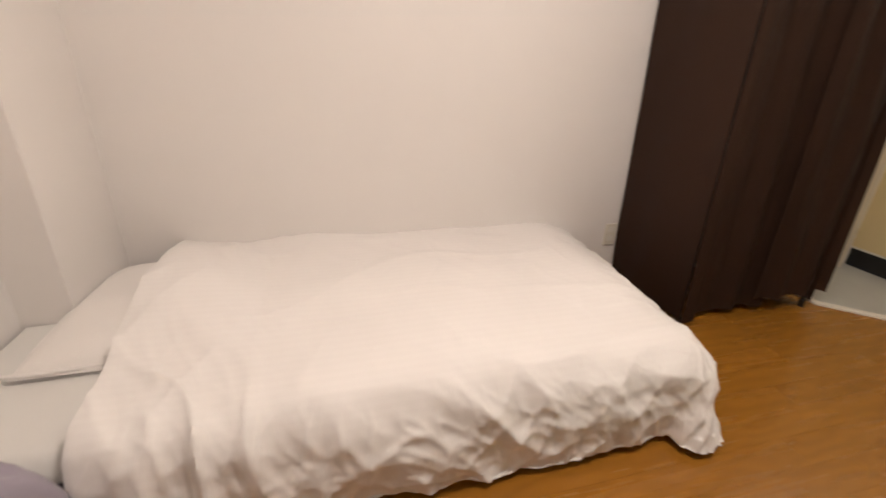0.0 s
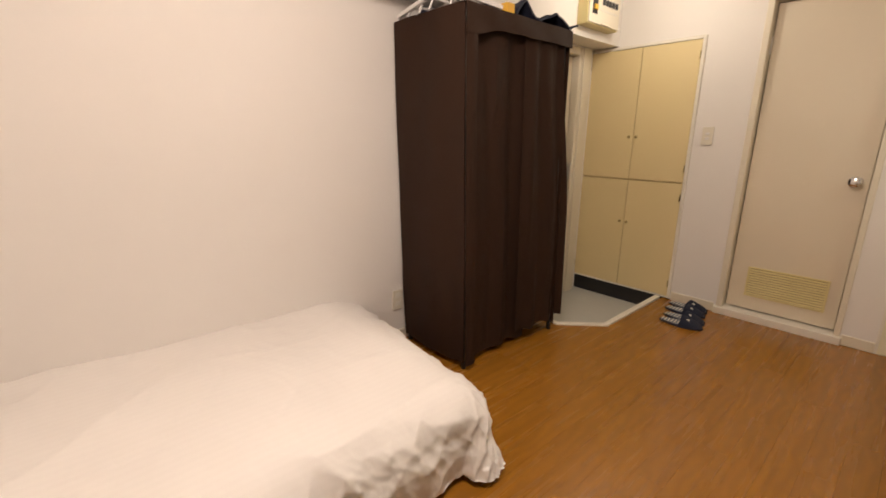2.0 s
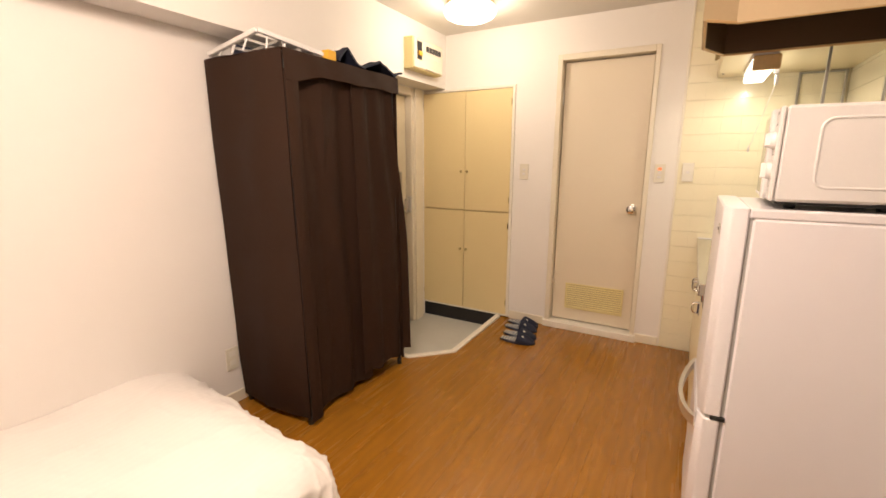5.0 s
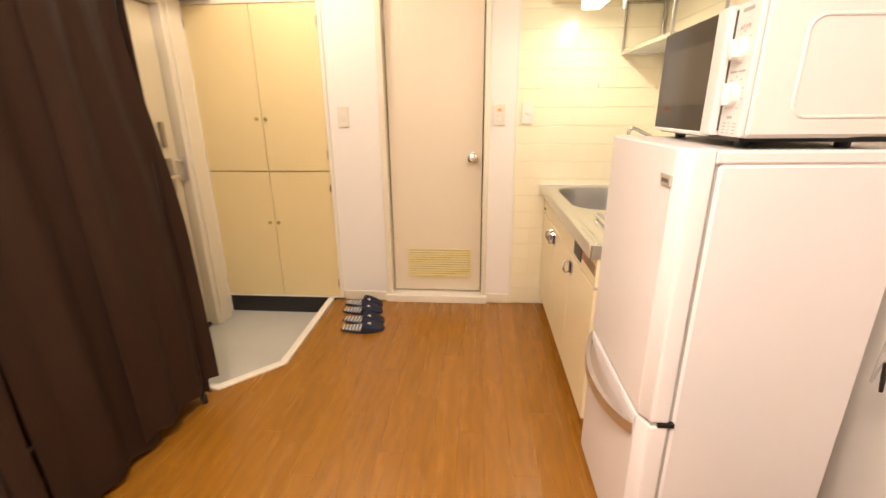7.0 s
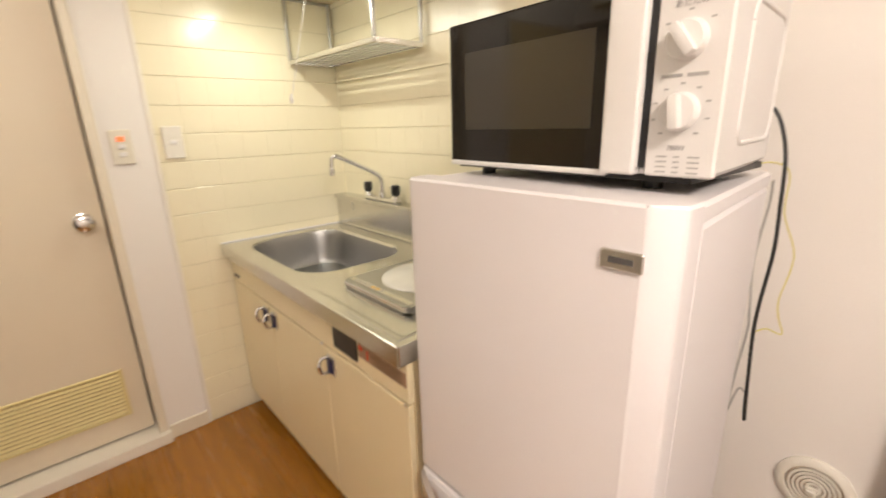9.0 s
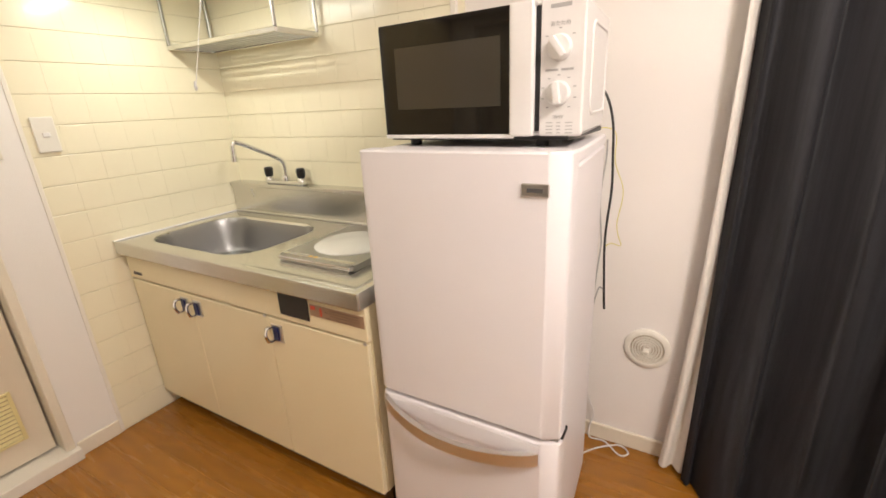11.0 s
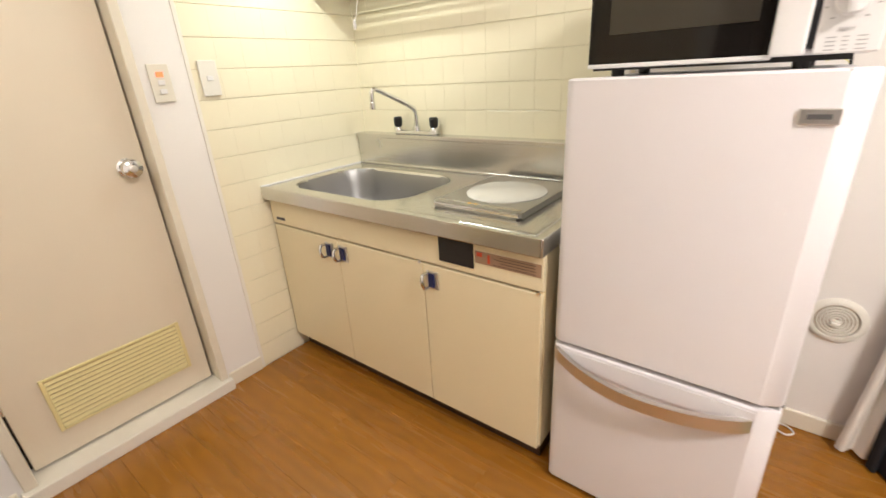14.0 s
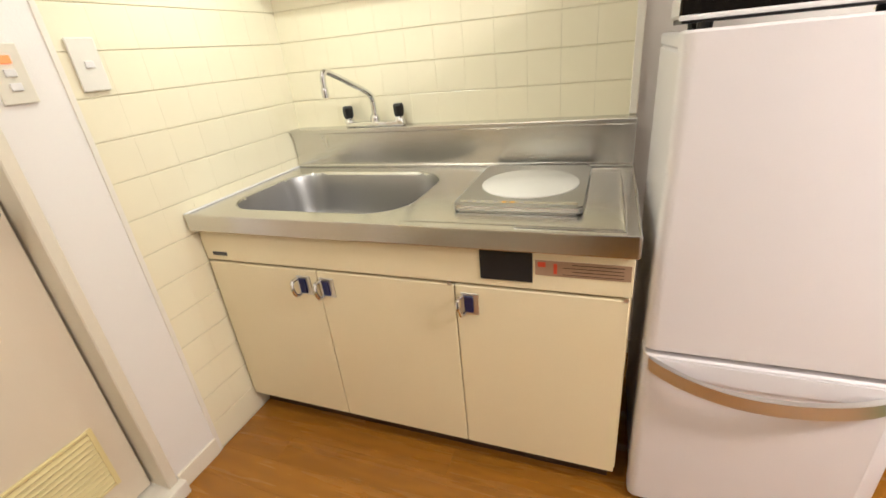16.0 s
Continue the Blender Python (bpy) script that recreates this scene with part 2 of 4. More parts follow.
def solid(name, bm, material, label="", category="", group="", kind="", smooth=False):
    """A top-level thing of one mesh, with its origin at its base."""
    lo = Vector([min(v.co[i] for v in bm.verts) for i in range(3)])
    hi = Vector([max(v.co[i] for v in bm.verts) for i in range(3)])
    base = Vector(((lo.x + hi.x) / 2, (lo.y + hi.y) / 2, lo.z))
    bm.transform(Matrix.Translation(-base))
    ob = new(name, finish(bm, name, material, smooth))
    ob.location = base
    return tagged(ob, label, category, group, kind)


def box(x0, x1, y0, y1, z0, z1, bevel=0.0, seg=1, bm=None):
    b = bmesh.new()
    bmesh.ops.create_cube(b, size=1.0)
    for v in b.verts:
        v.co = Vector((x0 if v.co.x < 0 else x1, y0 if v.co.y < 0 else y1, z0 if v.co.z < 0 else z1))
    if bevel:
        bmesh.ops.bevel(b, geom=b.edges[:], offset=bevel, segments=seg, profile=0.6, affect="EDGES")
    return b if bm is None else join(bm, b)


def join(a, b):
    me = bpy.data.meshes.new("tmp")
    b.to_mesh(me)
    b.free()
    a.from_mesh(me)
    bpy.data.meshes.remove(me)
    return a


def lathe(profile, m, seg=24):
    """A turned body about local z: profile of (radius, height)."""
    b = bmesh.new()
    rings = []
    for r, z in profile:
        rings.append([b.verts.new((r * math.cos(2 * math.pi * i / seg), r * math.sin(2 * math.pi * i / seg), z)) for i in range(seg)])
    for lo, hi in zip(rings, rings[1:]):
        for i in range(seg):
            b.faces.new((lo[i], lo[(i + 1) % seg], hi[(i + 1) % seg], hi[i]))
    b.faces.new(rings[0][::-1])
    b.faces.new(rings[-1])
    b.transform(m)
    return b


def tube(points, radius, seg=8, smooth_steps=6):
    """A round bar along a smooth line through the points."""
    pts = [Vector(p) for p in points]
    line = []
    for i in range(len(pts) - 1):
        p0, p1, p2, p3 = pts[max(i - 1, 0)], pts[i], pts[i + 1], pts[min(i + 2, len(pts) - 1)]
        for k in range(smooth_steps):
            t = k / smooth_steps
            line.append(0.5 * ((2 * p1) + (p2 - p0) * t + (2 * p0 - 5 * p1 + 4 * p2 - p3) * t * t + (3 * p1 - p0 - 3 * p2 + p3) * t ** 3))
    line.append(pts[-1])
    b = bmesh.new()
    rings, side = [], None
    for i, p in enumerate(line):
        d = (line[min(i + 1, len(line) - 1)] - line[max(i - 1, 0)]).normalized()
        if side is None:
            side = d.orthogonal().normalized()
        side = (side - d * side.dot(d)).normalized()
        up = d.cross(side)
        rings.append([b.verts.new(p + radius * (math.cos(a) * side + math.sin(a) * up)) for a in [2 * math.pi * j / seg for j in range(seg)]])
    for lo, hi in zip(rings, rings[1:]):
        for j in range(seg):
            b.faces.new((lo[j], lo[(j + 1) % seg], hi[(j + 1) % seg], hi[j]))
    b.faces.new(rings[0][::-1])
    b.faces.new(rings[-1])
    return b


def straight(a, c, radius, seg=8):
    return tube([a, c], radius, seg, 1)


def prism(outline, z0, z1, bevel=0.0):
    """An upright block over a plan outline."""
    b = bmesh.new()
    lo = [b.verts.new((x, y, z0)) for x, y in outline]
    hi = [b.verts.new((x, y, z1)) for x, y in outline]
    n = len(outline)
    b.faces.new(lo[::-1])
    b.faces.new(hi)
    for i in range(n):
        b.faces.new((lo[i], lo[(i + 1) % n], hi[(i + 1) % n], hi[i]))
    if bevel:
        bmesh.ops.bevel(b, geom=b.edges[:], offset=bevel, segments=1, affect="EDGES")
    return b


def sheet(nu, nv, fn, thick=0.0):
    """A surface fn(u, v) -> point over the unit square, thickened."""
    b = bmesh.new()
    g = [[b.verts.new(fn(i / nu, j / nv)) for j in range(nv + 1)] for i in range(nu + 1)]
    for i in range(nu):
        for j in range(nv):
            b.faces.new((g[i][j], g[i + 1][j], g[i + 1][j + 1], g[i][j + 1]))
    if thick:
        bmesh.ops.recalc_face_normals(b, faces=b.faces)
        bmesh.ops.solidify(b, geom=b.faces[:] + b.edges[:] + b.verts[:], thickness=thick)
    return b


def rounded(cx, cy, w, h, r, n=6):
    """A rounded rectangle's outline."""
    out = []
    for sx, sy, a0 in ((1, 1, 0), (-1, 1, 90), (-1, -1, 180), (1, -1, 270)):
        for k in range(n + 1):
            a = radians(a0 + 90 * k / n)
            out.append((cx + sx * (w / 2 - r) + r * math.cos(a), cy + sy * (h / 2 - r) + r * math.sin(a)))
    return out


def sn(x, y, z=0.0):
    return noise.noise(Vector((x, y, z)))


# ---- the setting ----
X0, X1, Y0, Y1, TOP = -1.07, 3.30, -0.87, 1.93, 2.28


def setting(name, bm, material, label, category):
    return solid(name, bm, material, label, category, "", "structure")


floor = setting("floor", box(X0 - 0.1, X1 + 0.12, Y0 - 0.1, 1.185, -0.16, -0.012), GROOVE, "brown wooden plank floor with thin dark joints", "floor")
setting("floor_alcove", box(X0 - 0.1, 2.20, 1.185, Y1 + 0.1, -0.16, -0.012), GROOVE, "brown wooden floor beneath the bed and wardrobe", "floor")
hall_floor = setting("entrance_floor", box(2.20, X1 + 0.1, 1.185, 2.20, -0.20, -0.112), STONE, "sunken pale grey vinyl entrance floor", "floor")
setting("ceiling", box(X0 - 0.1, X1 + 0.1, Y0 - 0.1, Y1 + 0.3, TOP, TOP + 0.1), CEILING, "off-white papered ceiling", "ceiling")
setting("wall_north", box(X0 - 0.1, 2.30, Y1, Y1 + 0.12, -0.16, TOP), WALLPAPER, "white papered wall behind the bed", "wall")
setting("beam", box(X0, X1, 1.745, Y1, 1.870, TOP), WALLPAPER, "white papered beam along the ceiling", "beam")
setting("wall_west", box(X0 - 0.12, X0, Y0 - 0.1, Y1, -0.16, TOP), WALLPAPER, "white papered wall at the bed's head", "wall")
setting("pillar", box(X0, -0.92, 1.50, Y1, -0.01, TOP), WALLPAPER, "white papered pillar in the corner behind the bed", "pillar")
# wall with the window, closed by the curtain
south = box(X0, 0.05, Y0 - 0.12, Y0, -0.16, TOP)
box(1.12, 2.04, Y0 - 0.12, Y0, -0.16, TOP, bm=south)
box(0.05, 1.12, Y0 - 0.12, Y0, -0.16, 0.06, bm=south)
box(0.05, 1.12, Y0 - 0.12, Y0, 1.90, TOP, bm=south)
setting("wall_south", south, WALLPAPER, "white papered wall with a curtained window", "wall")
win = thing("window_1", (0.58, Y0 - 0.06, 0.06), "aluminium-framed balcony window behind a curtain", "window", "", "structure")
for a, c, d, e in ((0.05, 0.09, 0.06, 1.90), (1.08, 1.12, 0.06, 1.90), (0.09, 1.08, 0.06, 0.10), (0.09, 1.08, 1.86, 1.90), (0.565, 0.605, 0.10, 1.86)):
    part("window_frame", box(a, c, Y0 - 0.09, Y0 - 0.05, d, e, 0.004), SILVER, win)
for a, c in ((0.09, 0.565), (0.605, 1.08)):
    part("pane", box(a, c, Y0 - 0.073, Y0 - 0.067, 0.10, 1.86), DARK_GLASS, win)
# wall with the kitchen tiles stands a little forward
kitchen_wall = setting("wall_kitchen", box(2.04, X1, Y0 - 0.12, -0.806, -0.16, TOP), GROUT, "cream tiled kitchen wall", "wall")
# end wall: tile strip, pillar, door opening, wall to the shoe cupboard
tile_wall = setting("wall_tile_side", box(X1 + 0.006, X1 + 0.12, Y0 - 0.12, -0.006, -0.16, TOP), GROUT, "cream tiled side wall at the sink", "wall")
east = box(X1, X1 + 0.12, -0.006, 0.15, -0.16, TOP)
box(X1, X1 + 0.12, 0.15, 0.80, 2.03, TOP, bm=east)
box(X1, X1 + 0.12, 0.80, 1.125, -0.16, TOP, bm=east)
box(X1, X1 + 0.12, 1.125, 2.15, 1.86, TOP, bm=east)
setting("wall_east", east, WALLPAPER, "white papered wall with bathroom door", "wall")
setting("wall_bathroom", box(X1 + 0.5, X1 + 0.55, -0.1, 1.1, -0.1, TOP), WALLPAPER, "plain wall behind the bathroom door", "wall")
setting("cupboard_back", box(X1 + 0.35, X1 + 0.40, 1.0, 2.2, -0.16, TOP), WALLPAPER, "plain wall behind the shoe cupboard", "wall")
# entrance wall
ent = box(2.30, 2.36, Y1, Y1 + 0.12, -0.16, 1.870)
box(3.22, X1 + 0.1, Y1 + 0.02, Y1 + 0.14, -0.16, 1.915, bm=ent)
box(2.36, 3.22, Y1, Y1 + 0.12, 1.86, 1.870, bm=ent)
setting("wall_entrance", ent, WALLPAPER, "white wall round the entrance door", "wall")
setting("wall_outer", box(2.2, 3.5, 2.2, 2.25, -0.16, TOP), WALLPAPER, "plain wall behind the entrance door", "wall")

# skirting
for i, (a, c, d, e) in enumerate(((-0.92, 2.22, Y1 - 0.012, Y1), (1.12, 2.04, Y0, Y0 + 0.012), (X1 - 0.010, X1, -0.004, 0.145), (X1 - 0.010, X1, 0.83, 1.12))):
    setting("baseboard", box(a, c, d, e, 0.0, 0.065, 0.003), TRIM, "cream wooden skirting board", "skirting")

# entrance step trim, with a cut corner
STEP = [(3.29, 1.195), (2.470, 1.185), (2.235, 1.415), (2.235, 1.93)]
INNER = [(3.29, 1.235), (2.487, 1.226), (2.275, 1.432), (2.275, 1.93)]
step = thing("step_trim", (2.7, 1.2, -0.1), "white wooden edging round the sunken entrance", "step edging", "", "structure")
for (a, b_), (c, d) in zip(zip(STEP, STEP[1:]), zip(INNER, INNER[1:])):
    part("edging", prism([a, b_, d, c], -0.112, 0.010, 0.002), WHITE_TRIM, step)


# ---- bathroom door ----
door = thing("door_1", (3.36, 0.48, 0.05), "closed beige bathroom door with a yellow louvre", "door", "", "structure")
DX = 3.355
leaf = part("leaf", box(DX, DX + 0.035, 0.187, 0.773, 0.060, 1.988, 0.003), DOOR_PAINT, door)
part("door_frame", box(X1 - 0.012, X1 + 0.10, 0.150, 0.180, 0.05, 2.035, 0.003), TRIM, door)
part("door_frame", box(X1 - 0.012, X1 + 0.10, 0.780, 0.815, 0.05, 2.035, 0.003), TRIM, door)
part("door_frame", box(X1 - 0.012, X1 + 0.10, 0.180, 0.780, 1.995, 2.035, 0.003), TRIM, door)
part("sill", box(X1 - 0.035, X1 + 0.10, 0.140, 0.825, 0.0, 0.050, 0.005, 2), WHITE_TRIM, door, "white painted raised sill")
# black sheet behind the leaf gives the shadow line in its gap
part("gap_shade", box(DX + 0.036, DX + 0.06, 0.181, 0.779, 0.051, 1.994), BLACK, door, "black sheet for the shade in the gap round the leaf")
lv = part("louvre", box(DX - 0.010, DX - 0.001, 0.250, 0.262, 0.155, 0.359), LOUVRE, door, "cream-yellow plastic ventilation louvre")
for y0, y1, z0, z1 in ((0.664, 0.676, 0.155, 0.359), (0.262, 0.664, 0.155, 0.165), (0.262, 0.664, 0.349, 0.359)):
    part("louvre_frame", box(DX - 0.010, DX - 0.001, y0, y1, z0, z1, 0.002), LOUVRE, lv)
for i in range(11):
    z = 0.170 + i * 0.0165
    s = bmesh.new()
    vs = [s.verts.new(p) for p in ((DX - 0.011, 0.262, z), (DX - 0.011, 0.664, z), (DX - 0.001, 0.664, z + 0.011), (DX - 0.001, 0.262, z + 0.011), (DX - 0.008, 0.262, z - 0.002), (DX - 0.008, 0.664, z - 0.002))]
    for f in ((0, 1, 2, 3), (4, 5, 1, 0), (3, 2, 5, 4)):
        s.faces.new([vs[k] for k in f])
    part("slat", s, LOUVRE, lv)
# shade between the slats, put in as a darker tan sheet
part("louvre_shadow", box(DX - 0.0025, DX - 0.0005, 0.258, 0.668, 0.161, 0.353), TAN_LABEL, lv, "darker tan sheet for the shade between the slats")
knob = part("door_knob", lathe([(0.030, 0), (0.030, 0.004), (0.014, 0.008), (0.013, 0.026), (0.027, 0.034), (0.032, 0.047), (0.029, 0.061), (0.017, 0.066)], pose(DX, 0.247, 0.962, 0, -90, 0), 24), CHROME, door, "round chrome door knob", True)
part("keyhole", lathe([(0.012, 0), (0.012, 0.003), (0.006, 0.004)], pose(DX - 0.0655, 0.247, 0.962, 0, -90, 0), 12), SILVER, knob)
for z in (1.70, 0.30):
    part("hinge", lathe([(0.006, 0), (0.006, 0.10)], pose(DX - 0.008, 0.778, z), 8), SILVER, door)

# ---- entrance door ----
edoor = thing("door_2", (2.8, 1.99, -0.10), "closed cream steel entrance door with lever handle", "door", "", "structure")
part("leaf", box(2.40, 3.06, 1.985, 2.03, -0.085, 1.80, 0.003), ENTRY_PAINT, edoor)
part("door_frame", box(3.065, 3.235, 1.925, 2.05, -0.112, 1.862, 0.006), TRIM, edoor)
part("door_frame", box(3.10, 3.21, 1.912, 1.926, -0.112, 1.862, 0.004), TRIM, edoor)
part("door_frame", box(2.355, 2.395, 1.925, 2.05, -0.112, 1.862, 0.004), TRIM, edoor)
part("door_frame", box(2.395, 3.065, 1.925, 2.05, 1.805, 1.862, 0.004), TRIM, edoor)
h = part("handle_plate", box(2.950, 2.990, 1.974, 1.985, 0.80, 1.00, 0.004, 2), DARK_METAL, edoor)
part("lever", tube([(2.97, 1.974, 0.90), (2.97, 1.935, 0.90), (2.94, 1.928, 0.90), (2.86, 1.928, 0.90)], 0.010, 8), CHROME, h, "brushed metal lever handle", True)
part("lock", box(2.945, 2.975, 1.966, 1.985, 1.06, 1.20, 0.004), DARK_METAL, edoor)
part("door_guard", box(3.03, 3.058, 1.955, 1.984, 0.86, 0.98, 0.003), SILVER, edoor)
part("strike", box(3.060, 3.064, 1.935, 1.975, 0.86, 1.00, 0.001), SILVER, edoor)
# the dark gap line below the leaf is put in as a black strip
part("threshold", box(2.395, 3.065, 1.972, 2.05, -0.112, -0.087), BLACK_PL, edoor, "black threshold strip for the dark gap under the leaf")

# ---- built-in shoe cupboard ----
shoe = thing("shoe_cupboard", (3.3, 1.54, -0.10), "built-in pale yellow four-door shoe cupboard with black plinth", "cupboard")
part("carcass", box(3.312, 3.60, 1.15, 1.955, 0.02, 1.845), SHOE_CAB, shoe)
part("plinth", box(3.296, 3.40, 1.19, 1.975, -0.112, 0.012), BLACK, shoe, "black plinth board")
for y0, y1, z0, z1 in ((1.125, 1.147, 0.010, 1.862), (1.958, 1.975, 0.010, 1.862), (1.147, 1.958, 1.842, 1.862), (1.147, 1.958, 0.012, 0.022)):
    part("frame", box(3.282, 3.312, y0, y1, z0, z1, 0.002), WHITE_TRIM, shoe, "white surround")
for y0, y1, ky in ((1.149, 1.548, 1.522), (1.552, 1.956, 1.578)):
    for z0, z1, kz in ((0.024, 0.878, 0.548), (0.886, 1.840, 1.205)):
        d = part("door", box(3.288, 3.308, y0, y1, z0, z1, 0.002), SHOE_CAB, shoe)
        part("knob", lathe([(0.005, 0), (0.005, 0.010), (0.011, 0.014), (0.011, 0.020), (0.006, 0.024)], pose(3.288, ky, kz, 0, -90, 0), 12), BRASS, d, "small dark brass knob", True)
        for hz in (z0 + 0.10, z1 - 0.10):
            part("hinge", box(3.279, 3.288, (1.149 if y0 < 1.3 else 1.950), (1.155 if y0 < 1.3 else 1.956), hz - 0.025, hz + 0.025, 0.001), BRASS, d)

# ---- fuse box on the beam ----
fb = thing("fuse_box", (2.905, 1.745, 1.925), "cream plastic household fuse box mounted on the beam", "fuse box")
body = part("body", box(2.70, 3.11, 1.670, 1.744, 1.930, 2.140, 0.006, 2), LOUVRE, fb)
part("cover", box(2.708, 3.102, 1.660, 1.670, 1.938, 2.132, 0.003), TRIM, fb)
part("breaker_window", box(2.745, 2.805, 1.657, 1.661, 1.995, 2.115, 0.001), BLACK, fb)
part("breaker_switch", box(2.755, 2.795, 1.646, 1.657, 2.02, 2.05, 0.002), YELLOW, fb, "yellow breaker tag")
for i in range(5):
    part("breaker_switch", box(2.865 + i * 0.042, 2.888 + i * 0.042, 1.649, 1.661, 2.062, 2.098, 0.002), BLACK, fb)
part("label_strip", box(2.84, 3.07, 1.6585, 1.6605, 2.022, 2.036), PALE_PRINT, fb)
part("latch", box(2.86, 2.95, 1.652, 1.660, 1.940, 1.950, 0.002), TRIM, fb)

# ---- switches and outlet ----
def switch(at_y, z, w, h, rockers, material, label, lamp=False, x=X1):
    s = thing("light_switch", (x, at_y, z - h / 2), label, "light switch")
    p = part("plate", box(x - 0.008, x, at_y - w / 2, at_y + w / 2, z - h / 2, z + h / 2, 0.003, 2), material, s)
    for dz in rockers:
        part("rocker", box(x - 0.012, x - 0.008, at_y - 0.011, at_y + 0.011, z + dz - 0.008, z + dz + 0.008, 0.0015), WHITE_PL, s)
    if lamp:
        part("pilot_lamp", box(x - 0.0115, x - 0.008, at_y - 0.011, at_y + 0.011, z + 0.020, z + 0.036, 0.001), ORANGE_GLOW, s, "glowing orange pilot lamp")


switch(1.037, 1.212, 0.070, 0.120, (0.016, -0.016), PLATE, "beige wall switch plate with two rockers")
switch(0.090, 1.218, 0.066, 0.120, (0.002, -0.026), PLATE, "beige switch plate with glowing orange pilot lamp", True)
switch(-0.075, 1.227, 0.066, 0.120, (0.0,), PLATE_W, "pale switch plate with one rocker on tiles")
outlet = thing("wall_outlet", (1.325, Y1, 0.20), "cream double wall outlet above the skirting board", "outlet")
part("plate", box(1.288, 1.358, Y1 - 0.008, Y1, 0.195, 0.315, 0.003, 2), PLATE, outlet)
for z in (0.235, 0.285):
    part("socket", box(1.305, 1.341, Y1 - 0.011, Y1 - 0.008, z - 0.014, z + 0.014, 0.001), PLATE_W, outlet)

# ---- lamps ----
lamp = thing("ceiling_lamp", (2.68, 1.22, TOP), "round white glass ceiling lamp, switched on", "ceiling lamp")
part("base", lathe([(0.14, 0), (0.15, -0.008), (0.15, -0.035), (0.145, -0.04)], pose(2.68, 1.22, TOP), 32), BRASS, lamp, "dark metal rim", True)
shade = part("shade", lathe([(0.140, -0.025), (0.160, -0.045), (0.166, -0.070), (0.152, -0.094), (0.115, -0.112), (0.06, -0.120), (0.01, -0.122)], pose(2.68, 1.22, TOP), 32), LAMP_GLASS, lamp, "glowing milky glass bowl", True)
shade.visible_shadow = False
rl = thing("ceiling_lamp", (0.48, 0.46, TOP), "round white ceiling lamp above the bed, switched on", "ceiling lamp")
part("base", lathe([(0.20, 0), (0.21, -0.01), (0.21, -0.03)], pose(0.48, 0.46, TOP), 32), WHITE_PL, rl, "", True)
shade = part("shade", lathe([(0.20, -0.03), (0.23, -0.05), (0.22, -0.085), (0.10, -0.10), (0.01, -0.10)], pose(0.48, 0.46, TOP), 32), LAMP_GLASS, rl, "glowing milky bowl", True)
shade.visible_shadow = False


# ---- bed ----
bed = thing("bed", (0.0, 1.4, 0.0), "low single bed with grey mattress against the wall", "bed")
part("base", box(-1.04, 0.88, 0.95, 1.90, 0.015, 0.10, 0.006), BLACK, bed, "dark low bed base")
part("mattress", box(-1.05, 0.90, 0.93, 1.49, 0.10, 0.270, 0.03, 3, bm=box(-0.915, 0.90, 1.40, 1.915, 0.10, 0.270, 0.03, 3)), GREY_CLOTH, bed, "grey mattress side", True)


def fitted(u, v):
    x, y = -1.055 + 0.62 * u, 0.905 + 0.59 * v
    drop = max(0.0, 0.055 - (y - 0.905)) / 0.055
    return Vector((x, y, 0.284 - 0.055 * drop ** 2 + 0.006 * sn(x * 6, y * 6, 3)))


part("bed_sheet", sheet(30, 40, fitted, 0.006), SHEET, bed, "white fitted sheet", True)


def pillow_fn(u, v):
    a, c = 2 * u - 1, 2 * v - 1
    x, y = -0.748 + 0.205 * a + 0.04 * c * (c > 0), 1.53 + 0.33 * c
    puff = (max(0, 1 - abs(a) ** 3.2) * max(0, 1 - abs(c) ** 3.6)) ** 0.55
    return Vector((max(x, -0.915) if y > 1.48 else x, y, 0.296 + 0.058 * puff + 0.012 * sn(x * 7, y * 7, 9) * puff))


pillow = sheet(26, 36, pillow_fn)
low = sheet(26, 36, lambda u, v: Vector((pillow_fn(u, v).x, pillow_fn(u, v).y, 0.290)))
pl = thing("pillow", (-0.80, 1.53, 0.29), "white cotton pillow half covered by the duvet", "pillow")
part("cushion", join(pillow, low), COTTON, pl, "", 80)
part("hem", tube([(-1.00, 1.215, 0.302), (-0.90, 1.205, 0.305), (-0.80, 1.208, 0.306), (-0.66, 1.22, 0.304)], 0.006, 8), COTTON, pl, "", True)

# the duvet lies flat on the bed and rolls over its front and foot edges
TX0, TX1, TY0, TY1, TZ = -0.70, 0.828, 0.985, 1.929, 0.345


